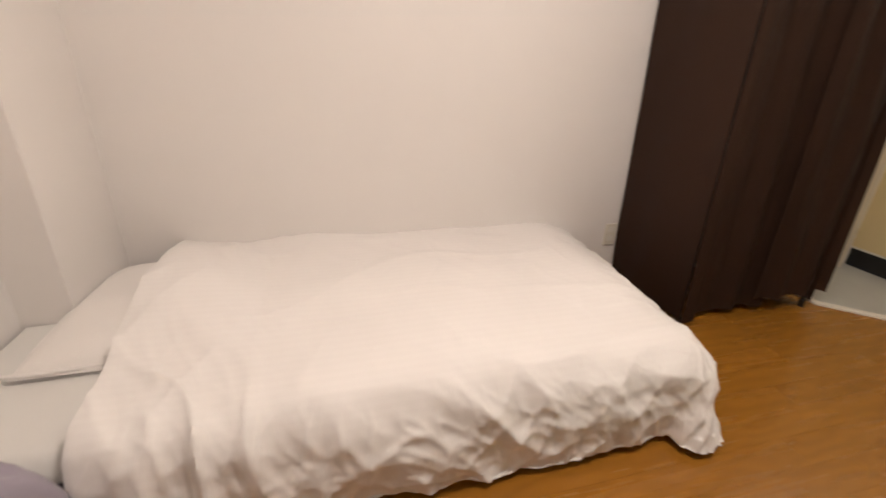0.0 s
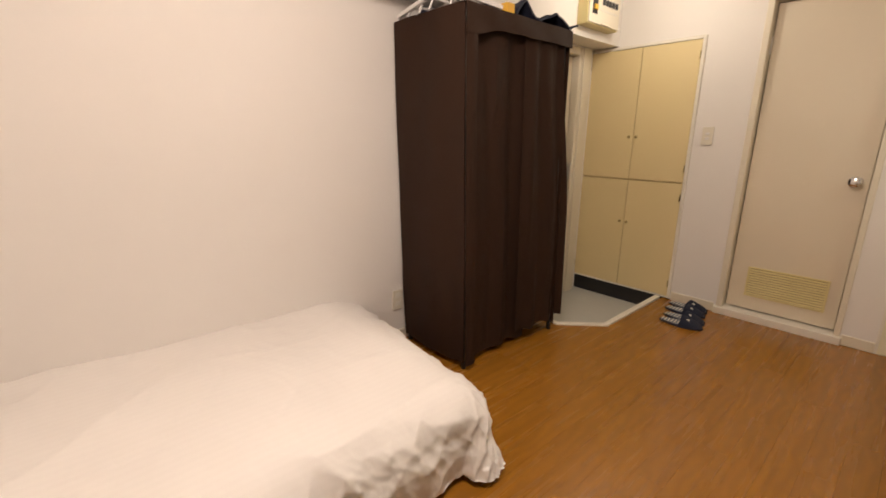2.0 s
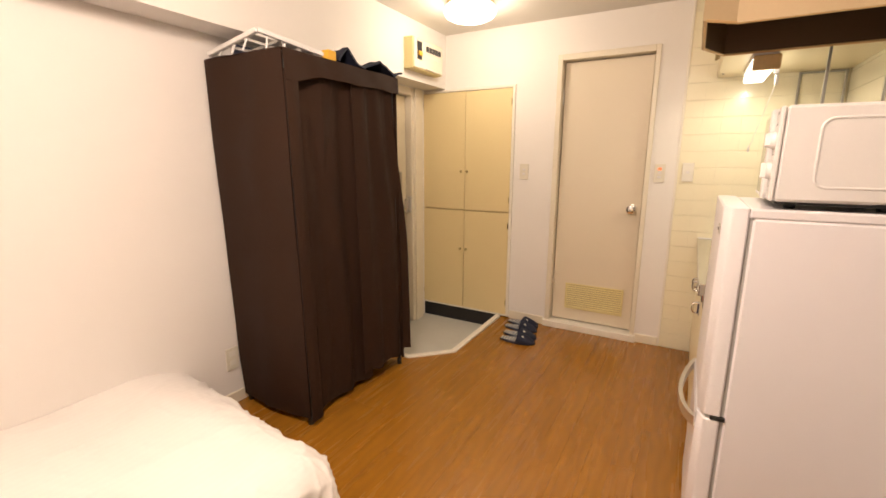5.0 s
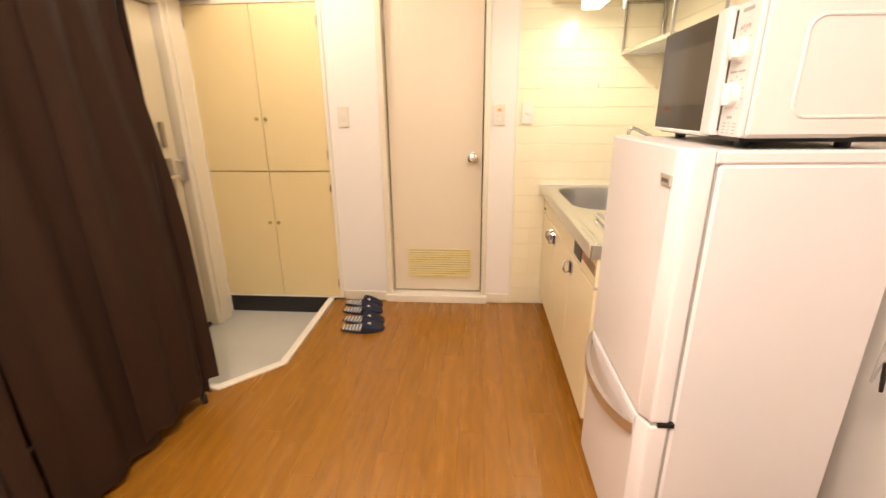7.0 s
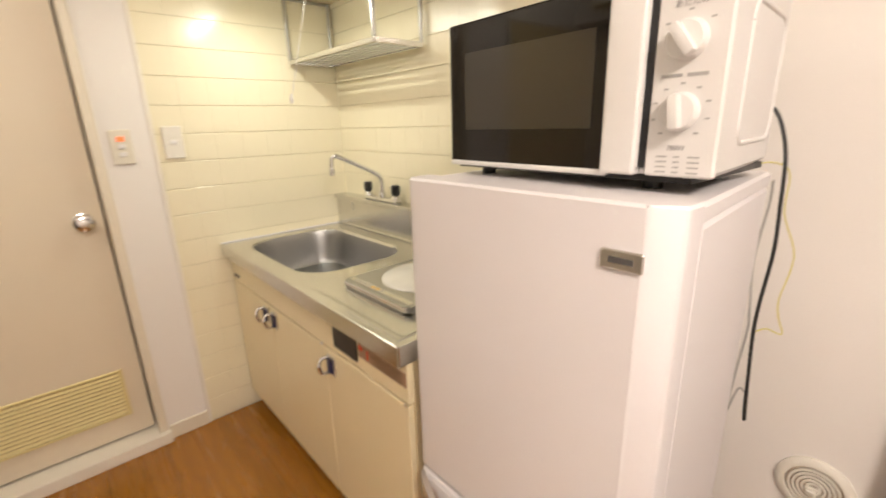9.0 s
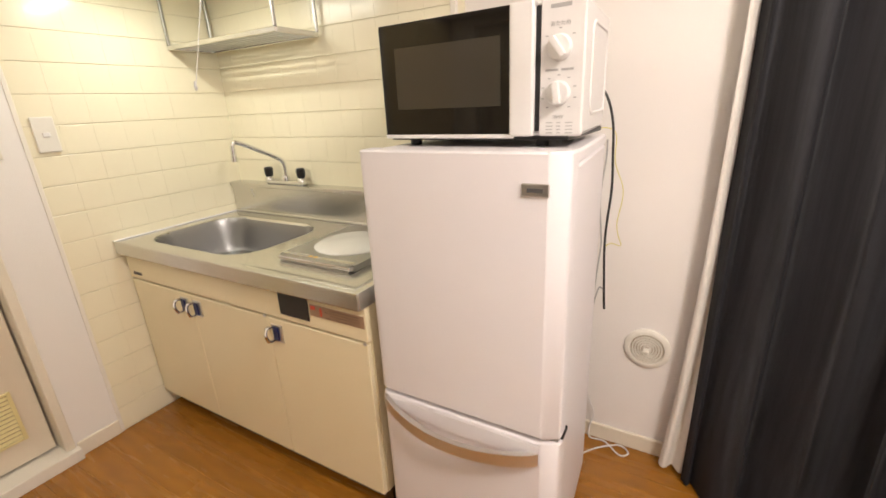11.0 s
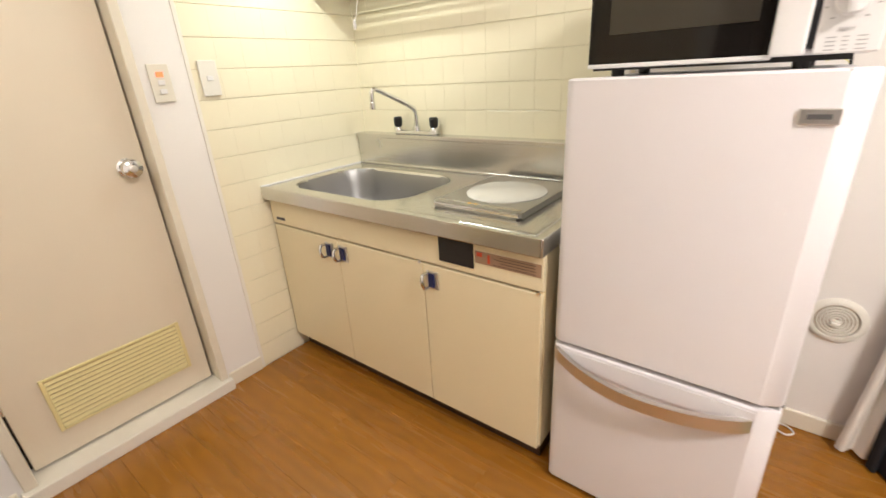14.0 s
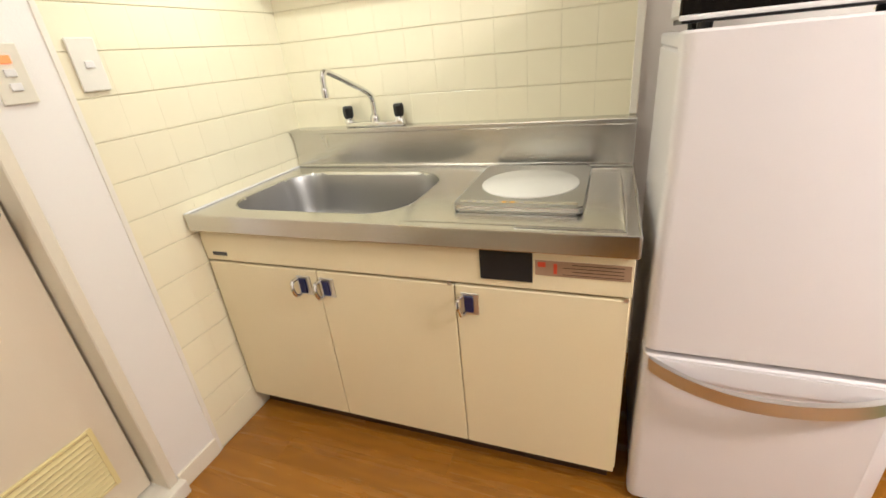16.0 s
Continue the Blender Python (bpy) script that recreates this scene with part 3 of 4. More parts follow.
def duvet_fn(u, v):
    p, q = TX0 + (TX1 + 0.36 - TX0) * u, TY1 - (TY1 - TY0 + 0.425) * v
    # distance past the edges
    dx, dy = max(0.0, p - TX1), max(0.0, TY0 - q)
    d = math.hypot(dx, dy)
    side = Vector((dx, -dy, 0)) / d if d > 1e-6 else Vector((0, 0, 0))
    far = max(dx, dy)
    corner = min(dx, dy) / max(dx, dy, 1e-6) if d > 0 else 0.0
    d = far * (1 + 0.02 * corner)
    r = 0.135 + 0.045 * min(1.0, dx / 0.12)
    ang = min(d / (r * 1.57), 1.0) * math.pi / 2
    out = r * math.sin(ang) + (0.04 + 0.06 * corner) * max(0.0, d - r * 1.57) / 0.15
    down = r * (1 - math.cos(ang)) + max(0.0, d - r * 1.57)
    # the front hem tucks back a little under the bulge
    tuck = max(0.0, d - 0.25) * (0.40 if dx < 0.02 else 0.1)
    base = Vector((min(p, TX1), max(q, TY0), TZ)) + side * (out - tuck)
    base.z -= down
    base.x += 0.10 * max(0.0, (q - 1.2) / 0.7) * min(1, dx / 0.2)
    k = min(1.0, d / 0.30)
    n = Vector((side.x * k, side.y * k, 1 - 0.85 * k)).normalized()
    w = sn(p * 2.4, q * 2.6, 5.0) * 0.020 * (1 - 0.5 * k) + 0.014 * math.sin(math.pi * min(1, max(0, (TY1 - q) / 0.9)))

    def ridge(a, c, z, sharp):
        return (1 - min(1.0, abs(sn(a, c, z)) * 2.2)) ** sharp

    # long soft folds on the top, gathered ones on the hanging side
    bx, by = p + 0.10 * sn(p * 2.5, q * 2.5, 11), q + 0.10 * sn(p * 2.5, q * 2.5, 17)
    w += 0.0075 * ridge(bx * 1.8 + by * 1.2, by * 3.2, 2.0, 3) * (1 - 0.6 * k)
    w += 0.0045 * ridge(bx * 4.5 - by * 2.0, by * 3.5, 8.0, 4) * (0.5 + 0.5 * k)
    g = min(1.0, max(0.0, k - 0.12) / 0.5)
    w += (0.024 * ridge(bx * 4.2 + by * 1.6, by * 2.2, 4.0, 2.2) - 0.012) * g * (1 if dx < 0.08 else 0.5)
    w += (0.011 * ridge(bx * 9.5 - by * 4.0, by * 5.0, 6.0, 2.5) - 0.005) * g
    w += 0.0055 * ridge(bx * 19 + by * 6.0, by * 11.0, 9.0, 2.5) * g
    w += 0.0032 * ridge(bx * 9 + by * 4.0, by * 6.0, 31.0, 3) * (0.45 + 0.55 * g)
    w += 0.0016 * ridge(bx * 7 - by * 9.0, by * 11.0 + bx * 3.0, 37.0, 3) * g
    w += sn(p * 36, q * 18, 3.5) * 0.0022 * g
    # the head end is pulled down in folds
    e = math.exp(-((p + 0.52) / 0.20) ** 2)
    w += e * (0.034 * ridge(bx * 5.5 + by * 2.0, by * 1.8, 21.0, 2.0) - 0.008) * (0.15 + 0.85 * min(1, k + max(0, (1.25 - q) / 0.5)))
    w += e * 0.013 * ridge(bx * 13 + by * 3.0, by * 2.4, 41.0, 2.0) * (0.3 + 0.7 * k)
    w += 0.010 * ridge(bx * 3.2 - by * 1.5, by * 1.6, 47.0, 3.0) * max(0.0, 1 - (p + 0.45) / 0.9) * (1 - 0.5 * k)
    pt = base + n * w
    if v > 0.96:
        pt.z += 0.007 * math.sin(70 * p) + 0.016 * sn(p * 9, 0, 4)
    # over the pillow
    lift = max(0.0, 1 - max(0.0, (p + 0.66) / 0.30) ** 2)
    pt.z += 0.060 * lift * max(0.0, 1 - ((pt.y - 1.55) / 0.40) ** 2)
    if p < -0.60 and q < 1.0:
        pt.z -= 0.05 * (-0.60 - p) / 0.1 * k
    return Vector((pt.x, min(pt.y, 1.9292), max(pt.z, 0.03)))


dv = thing("duvet", (0.2, 1.4, 0.055), "rumpled white cotton duvet spread over the bed", "duvet")
part("cover", sheet(260, 190, duvet_fn), DUVET_COTTON, dv, "rumpled cotton cover", 85)
HEM = [duvet_fn(0.05 + 0.9 * i / 60 * 0.82, 0.993) for i in range(61)]
part("piping", tube(HEM, 0.0035, 6, 2), COTTON, dv, "sewn edge", True)


def heap(u, v):
    a, c = 2 * u - 1, 2 * v - 1
    r = max(0.0, 1 - a * a) * max(0.0, 1 - c * c)
    x, y = -0.800 + 0.135 * a, 0.800 + 0.100 * c
    return Vector((x + 0.02 * sn(x * 20, y * 20, 5), y, 0.01 + 0.395 * r ** 0.30 + 0.05 * r * sn(x * 14, y * 14, 2) + 0.02 * r * abs(sn(x * 30, y * 22, 6))))


solid("folded_blanket", sheet(36, 36, heap, 0.008), SATIN, "crumpled lavender satin blanket beside the bed", "blanket", smooth=70)

# ---- fabric wardrobe ----
WX0, WX1, WY0, WY1, WT = 1.365, 2.165, 1.405, 1.905, 1.745
wd = thing("fabric_wardrobe", (1.77, 1.65, 0.0), "dark brown non-woven fabric wardrobe with drawn front curtain", "wardrobe")


def wside(x, bow):
    def fn(u, v):
        y, z = WY0 + (WY1 - WY0) * u, 0.035 + (WT - 0.036) * v
        w = 0.006 * math.sin(9 * u + 3 * v) + 0.008 * sn(y * 6, z * 2.5, x) + bow * math.sin(math.pi * u) * 0.006
        hem = 0.012 * sn(y * 8, 0, x) if v == 0 else 0
        return Vector((x + w, y, z + hem))
    return fn


part("side_panel", sheet(24, 60, wside(WX0, -1), 0.004), BROWN_CLOTH, wd, "", True)
part("side_panel", sheet(24, 60, wside(WX1, 1), 0.004), BROWN_CLOTH, wd, "", True)
part("back_panel", box(WX0 + 0.01, WX1 - 0.01, WY1 - 0.004, WY1, 0.04, WT - 0.01), BROWN_CLOTH, wd)


def wtop(u, v):
    x, y = WX0 - 0.004 + (WX1 - WX0 + 0.008) * u, WY0 - 0.004 + (WY1 - WY0 + 0.004) * v
    return Vector((x, y, WT + 0.004 - 0.014 * math.sin(math.pi * u) * math.sin(math.pi * v) + 0.006 * sn(x * 8, y * 8)))


part("top_cover", sheet(30, 20, wtop, 0.004), BROWN_CLOTH, wd, "", True)


def valance(u, v):
    x = WX0 + (WX1 - WX0) * u
    sag = 0.085 + 0.040 * math.exp(-(u / 0.20) ** 2) + 0.008 * sn(u * 6, 0)
    z = WT + 0.002 - sag * v
    return Vector((x, WY0 - 0.010 - 0.006 * v - 0.006 * sn(x * 9, z * 9), z))


part("valance", sheet(50, 8, valance, 0.004), BROWN_CLOTH, wd, "", True)


def post_front(u, v):
    x, z = WX0 + (0.068 + 0.008 * sn(0, v * 4)) * u, 0.03 + (WT - 0.11) * v
    return Vector((x, WY0 - 0.012 + 0.005 * sn(x * 20, z * 3) - 0.006 * math.sin(math.pi * u), z))


part("front_strip", sheet(6, 50, post_front, 0.004), BROWN_CLOTH, wd, "", True)


def wcurtain(x0, x1, folds, seed, flare, drop, back=0.0, slack=0.0):
    def fn(u, v):
        z = drop + (WT - 0.07 - drop) * v
        flow = (1 - v)
        spread = min(1.0, flow / 0.6)
        x = x0 + (x1 - x0) * u + flare * spread * spread * (3 - 2 * spread) * u
        f = math.sin(folds * 2 * math.pi * u + seed + 1.2 * sn(u * 3, v * 2, seed))
        y = WY0 - 0.010 + back - 0.012 * f * (0.5 + 0.5 * flow) - 0.016 * sn(u * 4, v * 1.5, seed)
        # slack gathered in a pointed fold under the top
        peak = max(0.0, 1 - abs(u - slack) / (0.05 + 0.22 * max(0.0, (v - 0.78) / 0.22))) if slack and v > 0.72 else 0.0
        y -= 0.020 * peak * min(1.0, (v - 0.72) / 0.12) if peak else 0.0
        hem = 0.020 * sn(u * 5, 0, seed + 2) if v < 0.02 else 0
        return Vector((x, y, z + hem))
    return fn


part("curtain", sheet(70, 60, wcurtain(WX0 + 0.112, WX0 + 0.50, 2.2, 1.0, 0.02, 0.035, 0.050, 0.30), 0.004), BROWN_CLOTH, wd, "drawn fabric curtain", True)
part("curtain", sheet(60, 60, wcurtain(WX0 + 0.43, WX1 - 0.055, 2.6, 4.0, 0.125, 0.085, 0.016), 0.004), BROWN_CLOTH, wd, "drawn fabric curtain", True)
for x in (WX0 + 0.02, WX1 - 0.02):
    for y in (WY0 + 0.02, WY1 - 0.02):
        p = part("post", straight((x, y, 0.0), (x, y, WT - 0.01), 0.009), BLACK_PL, wd)
        part("foot", lathe([(0.014, 0), (0.014, 0.035), (0.010, 0.04)], pose(x, y, 0.0), 10), BLACK_PL, p)
for y in (WY0 + 0.02, WY1 - 0.02):
    part("rail", straight((WX0 + 0.02, y, WT - 0.012), (WX1 - 0.02, y, WT - 0.012), 0.009), BLACK_PL, wd)

# the light frame leans a little along the wall
for piece in wd.children_recursive:
    for vert in piece.data.vertices:
        vert.co.x -= 0.042 * max(0.0, vert.co.z) / WT

# things on the wardrobe
hg = thing("drying_hanger", (1.50, 1.66, WT), "white plastic folding laundry drying frame on the wardrobe", "drying rack")
# a flat square frame that lies aslant, one corner raised on the clips folded under it
HA, HB, HC, HD = Vector((1.325, 1.875, WT + 0.022)), Vector((1.345, 1.560, WT + 0.092)), Vector((1.625, 1.435, WT + 0.026)), Vector((1.640, 1.800, WT + 0.018))


def flat_bar(a, c, w, h):
    """A flat plastic bar with softened edges between two points."""
    d = (c - a).normalized()
    side = Vector((0, 0, 1)).cross(d).normalized()
    up_ = d.cross(side)
    b = box(0, (c - a).length, -w / 2, w / 2, -h / 2, h / 2, min(w, h) * 0.3, 2)
    b.transform(Matrix.Translation(a) @ Matrix((d, side, up_)).transposed().to_4x4())
    return b


def on_frame(u, v):
    return HA.lerp(HB, v).lerp(HD.lerp(HC, v), u)


for a, c in ((HA, HB), (HB, HC), (HC, HD), (HD, HA)):
    part("bar", flat_bar(a, c, 0.024, 0.020), WHITE_PL, hg)
for u in (0.34, 0.66):
    part("rib", flat_bar(on_frame(u, 0.02), on_frame(u, 0.98), 0.014, 0.012), WHITE_PL, hg)
for v in (0.40, 0.72):
    part("rib", flat_bar(on_frame(0.02, v) - Vector((0, 0, 0.004)), on_frame(0.98, v) - Vector((0, 0, 0.004)), 0.014, 0.012), WHITE_PL, hg)
random.seed(7)
for u, v in ((0.15, 0.97), (0.38, 0.96), (0.62, 0.95), (0.85, 0.97), (0.03, 0.75), (0.03, 0.5), (0.03, 0.25), (0.34, 0.55), (0.66, 0.6)):
    p = on_frame(u, v)
    drop = min(0.060, p.z - WT - 0.010)
    part("clip", flat_bar(p - Vector((0, 0, 0.004)), p + Vector((random.uniform(-0.02, 0.02), random.uniform(0.0, 0.025), -drop)), 0.014, 0.008), WHITE_PL, hg)
part("hook", tube([on_frame(0.5, 0.5), on_frame(0.5, 0.5) + Vector((0.05, 0.02, 0.012)), on_frame(0.5, 0.5) + Vector((0.11, 0.0, 0.010)), on_frame(0.5, 0.5) + Vector((0.12, -0.04, 0.008))], 0.004, 8), WHITE_PL, hg, "", True)


def crumple(u, v):
    """Cloth in a peaked heap whose end hangs past the wardrobe's edge."""
    x, y = 1.660 + 0.520 * u, 1.398 + 0.20 * v
    up_ = 0.075 * max(0.0, 1 - abs(u - 0.13) / 0.13) ** 0.8 * (1 - 0.4 * v) + 0.055 * max(0.0, 1 - abs(u - 0.62) / 0.26) ** 0.9 * (1 - 0.3 * v)
    return Vector((x, y + 0.02 * sn(u * 5, 3), WT + 0.012 + up_ + 0.012 * abs(sn(u * 9, v * 4, 2)) + 0.030 * max(0.0, u - 0.86) / 0.14))

solid("folded_cloth", sheet(44, 18, crumple, 0.010), NAVY, "crumpled navy cloth lying on the wardrobe", "cloth", smooth=70)
solid("storage_board", box(1.42, 1.90, 1.825, 1.845, WT + 0.006, WT + 0.085, 0.004), NAVY, "flat navy case standing behind the drying frame", "case")
solid("yellow_box", box(1.600, 1.652, 1.405, 1.450, WT + 0.006, WT + 0.050, 0.004, 2), YELLOW, "small yellow plastic box on the wardrobe", "box")


# ---- slippers ----
def slipper(at, turn):
    s = thing("slipper", (0, 0, 0), "navy slipper with grey striped insole and round badge", "slipper", "slippers by the entrance")
    def outline(k):
        out = []
        for i in range(28):
            a = 2 * math.pi * i / 28
            w = 0.046 + 0.008 * math.cos(a) - 0.004 * math.cos(2 * a)
            out.append((0.132 * math.cos(a) * k, w * math.sin(a) * k))
        return out
    part("sole", prism(outline(1.0), 0.0, 0.014, 0.003), NAVY, s, "", True)
    ins = part("insole", prism(outline(0.93), 0.014, 0.018), NAVY_GREY, s, "grey insole with pale stripes")
    for i in range(6):
        x = -0.115 + i * 0.020
        part("stripe", box(x, x + 0.006, -0.032, 0.032, 0.0182, 0.0190), PALE_PRINT, ins)
    def up(u, v):
        a = math.pi * v
        x = -0.005 + 0.128 * u
        w = 0.052 * math.sqrt(max(0.02, 1 - max(0, (x - 0.03) / 0.115) ** 2))
        hgt = 0.058 * (1 - 0.75 * u ** 1.6)
        return Vector((x + 0.015 * math.sin(a) * (1 - u), w * math.cos(a), 0.010 + hgt * math.sin(a) ** 0.7))
    u_ = part("upper", sheet(14, 18, up, 0.004), NAVY, s, "", True)
    part("badge", lathe([(0.010, 0), (0.010, 0.003)], pose(0.045, -0.028, 0.052, 62, 0, 0), 12), PALE_PRINT, u_, "small round pale badge")
    s.matrix_basis = pose(*at, 0, 0, turn)
    return s


first = slipper((2.862, 0.885, 0.0), -84)
for at, turn in (((2.965, 0.905, 0.0), -90), ((3.098, 0.945, 0.0), -88), ((3.205, 0.965, 0.0), -93)):
    copy_thing(first, pose(*at, 0, 0, turn))

# ---- rug ----
rug = thing("rug", (0.662, 0.035, 0.0), "small shaggy green grass-like floor mat", "rug")
rug_at = pose(0.662, 0.035, 0.0, 0, 0, 12.2)
back = prism(rounded(0, 0, 0.70, 1.05, 0.02), 0.0, 0.008)
back.transform(rug_at)
part("backing", back, GREEN, rug)
random.seed(4)
tuft = bmesh.new()
for i in range(11000):
    x, y = random.uniform(-0.348, 0.348), random.uniform(-0.523, 0.523)
    a, l, r = random.uniform(0, 6.28), random.uniform(0.010, 0.022), 0.0045
    lean = Vector((random.uniform(-0.014, 0.014), random.uniform(-0.014, 0.014), l))
    p = Vector((x, y, 0.007))
    d = Vector((math.cos(a), math.sin(a), 0)) * r
    v1, v2, v3 = tuft.verts.new(p - d), tuft.verts.new(p + d), tuft.verts.new(p + lean)
    tuft.faces.new((v1, v2, v3))
tuft.transform(rug_at)
pile = part("pile", tuft, GREEN, rug, "shaggy green pile")
tagged(pile, kind="stuff")


# ---- kitchen unit ----
KX0, KX1, KY, CT = 2.035, 3.296, -0.205, 0.80
kit = thing("kitchen_cabinet", (2.67, -0.45, 0.0), "cream three-door kitchen base cabinet under the sink", "kitchen cabinet")
part("carcass", box(KX0 + 0.004, KX0 + 0.022, -0.80, KY - 0.018, 0.085, 0.752), CAB_CREAM, kit)
part("carcass", box(KX1 - 0.018, KX1, -0.80, KY - 0.018, 0.085, 0.752), CAB_CREAM, kit)
part("carcass", box(KX0 + 0.022, KX1 - 0.018, -0.80, KY - 0.018, 0.085, 0.105), CAB_CREAM, kit)
part("carcass", box(KX0 + 0.022, KX1 - 0.018, -0.80, -0.785, 0.105, 0.752), CAB_CREAM, kit)
part("kick_board", box(KX0 + 0.02, KX1, -0.80, KY - 0.055, 0.0, 0.085), BROWN_BOARD, kit, "dark brown recessed kick board")
fas = part("fascia", box(KX0 + 0.004, KX1, KY - 0.018, KY, 0.642, 0.752, 0.002), CAB_CREAM, kit)
# an open recess; its inner darkness is put in as a flat black sheet
part("vent_opening_dark", box(2.258, 2.385, KY, KY + 0.004, 0.662, 0.740, 0.001), BLACK, fas, "black sheet for the dark inside a square opening")
lab = part("notice_label", box(2.045, 2.252, KY, KY + 0.002, 0.684, 0.722), TAN_LABEL, fas, "tan notice label with small print")
part("red_mark", box(2.228, 2.246, KY + 0.002, KY + 0.003, 0.706, 0.718), RED, lab)
part("red_mark", box(2.202, 2.210, KY + 0.002, KY + 0.003, 0.690, 0.716), RED, lab)
for i in range(4):
    part("print_line", box(2.060, 2.190 - 0.02 * (i % 2), KY + 0.002, KY + 0.0028, 0.689 + i * 0.0085, 0.6905 + i * 0.0085), BROWN_BOARD, lab)
name_pl = part("name_plate", box(3.205, 3.262, KY, KY + 0.003, 0.660, 0.672, 0.001), INK, fas, "small dark maker's plate")
for x0, x1, hx in ((2.885, 3.292, 2.932), (2.460, 2.882, 2.852), (2.043, 2.457, 2.418)):
    d = part("door", box(x0, x1, KY - 0.018, KY, 0.085, 0.634, 0.002), CAB_CREAM, kit)
    pl = part("latch_plate", box(hx - 0.024, hx + 0.024, KY, KY + 0.004, 0.553, 0.615, 0.001), SILVER, d)
    part("latch_button", box(hx - 0.010, hx + 0.014, KY + 0.004, KY + 0.010, 0.560, 0.608, 0.002), BLUE, pl, "dark blue latch insert")
    part("pull", tube([(hx + 0.020, KY + 0.004, 0.606), (hx + 0.024, KY + 0.024, 0.603), (hx + 0.022, KY + 0.032, 0.582), (hx + 0.018, KY + 0.024, 0.558), (hx + 0.016, KY + 0.004, 0.556)], 0.0055, 8), CHROME, pl, "curved chrome pull", True)
part("screw", lathe([(0.006, 0), (0.006, 0.003)], pose(2.47, KY, 0.638, -90, 0, 0), 8), SILVER, kit)
part("screw", lathe([(0.006, 0), (0.006, 0.003)], pose(2.05, KY, 0.636, -90, 0, 0), 8), SILVER, kit)

# worktop with a pressed sink
wt = thing("worktop", (2.67, -0.45, 0.752), "stainless steel worktop with pressed sink bowl", "worktop")


def deck_height(x, y):
    """Depth below the worktop of the sink's bowl, with round corners."""
    cx, cy, hw, hd, r = 2.925, -0.462, 0.306, 0.206, 0.125
    qx, qy = abs(x - cx) - (hw - r), abs(y - cy) - (hd - r)
    dist = math.hypot(max(qx, 0), max(qy, 0)) + min(max(qx, qy), 0) - r
    if dist > 0.006:
        return 0.0
    k = min(1.0, (0.006 - dist) / 0.045)
    k = k * k * (3 - 2 * k)
    floor_ = max(0, -dist - 0.03)
    return 0.155 * k + 0.012 * min(1, floor_ / 0.2)


def tray(x, y):
    """The shallow pressed field round the cooker."""
    edge = min(x - 2.062, (2.62 - x) * 0.12, y + 0.705, -0.212 - y) / 0.018
    k = min(1.0, max(0.0, edge))
    return k * k * (3 - 2 * k)


xs = [KX0 + (KX1 - KX0) * i / 260 for i in range(261)]
ys = [-0.745 + 0.565 * i / 130 for i in range(131)]
top = bmesh.new()
grid = [[top.verts.new((x, y, CT - deck_height(x, y) - 0.004 * tray(x, y))) for y in ys] for x in xs]
bowl = bmesh.new()
cell = {}
for i in range(len(xs) - 1):
    for j in range(len(ys) - 1):
        quad = (grid[i][j], grid[i + 1][j], grid[i + 1][j + 1], grid[i][j + 1])
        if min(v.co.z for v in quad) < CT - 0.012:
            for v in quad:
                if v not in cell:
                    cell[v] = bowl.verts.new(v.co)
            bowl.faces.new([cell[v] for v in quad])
        else:
            top.faces.new(quad)
bmesh.ops.delete(top, geom=[v for v in top.verts if not v.link_faces], context="VERTS")
part("deck", top, STEEL, wt, "brushed steel deck", 50)
# same sheet as the deck; its darker colour stands in for shade
part("sink_bowl", bowl, DIMMED_STEEL, wt, "deep steel bowl, coloured darker for its shade and dim reflections", 70)
part("front_edge", box(KX0, KX1, -0.184, -0.176, 0.752, CT + 0.004, 0.003, 2), STEEL, wt)
part("end_edge", box(KX0 - 0.003, KX0 + 0.003, -0.79, -0.180, 0.752, CT + 0.003, 0.002), STEEL, wt)
part("upstand", box(KX0, KX1, -0.752, -0.742, CT - 0.01, 0.935, 0.003, 2), STEEL, wt)
part("ledge", box(KX0, KX1, -0.802, -0.730, 0.930, 0.948, 0.003, 2), STEEL, wt, "steel ledge along the wall")
part("back_fold", box(KX0, KX1, -0.752, -0.736, CT, CT + 0.012, 0.005, 3), STEEL, wt)
part("drain", lathe([(0.05, 0), (0.05, 0.004), (0.042, 0.005), (0.04, 0.002)], pose(2.90, -0.48, CT - 0.168), 24), CHROME, wt, "round drain in the bowl", True)
part("sealant", box(X1 - 0.008, X1, -0.75, -0.178, CT, CT + 0.006, 0.002), WHITE_PL, wt)

# faucet on the ledge
fa = thing("faucet", (2.925, -0.766, 0.948), "chrome two-handle faucet with swivel spout", "faucet")
part("bridge", box(2.805, 3.045, -0.782, -0.748, 0.948, 0.966, 0.006, 3), CHROME, fa, "", True)
for x in (2.825, 3.035):
    kn = part("tap_base", lathe([(0.020, 0), (0.018, 0.012), (0.012, 0.018)], pose(x, -0.765, 0.964), 16), CHROME, fa, "", True)
    part("tap_handle", lathe([(0.015, 0.016), (0.019, 0.026), (0.020, 0.052), (0.016, 0.060), (0.004, 0.061)], pose(x, -0.765, 0.964), 8), BLACK_PL, kn, "black fluted tap handle")
part("spout", tube([(2.925, -0.765, 0.96), (2.925, -0.765, 1.035), (2.930, -0.745, 1.068), (2.955, -0.66, 1.115), (2.975, -0.595, 1.148), (2.980, -0.575, 1.150), (2.982, -0.566, 1.135), (2.982, -0.564, 1.095)], 0.0095, 12, 8), CHROME, fa, "", True)
part("aerator", lathe([(0.012, 0), (0.012, 0.025), (0.010, 0.03)], pose(2.982, -0.564, 1.075), 14), CHROME, fa, "", True)
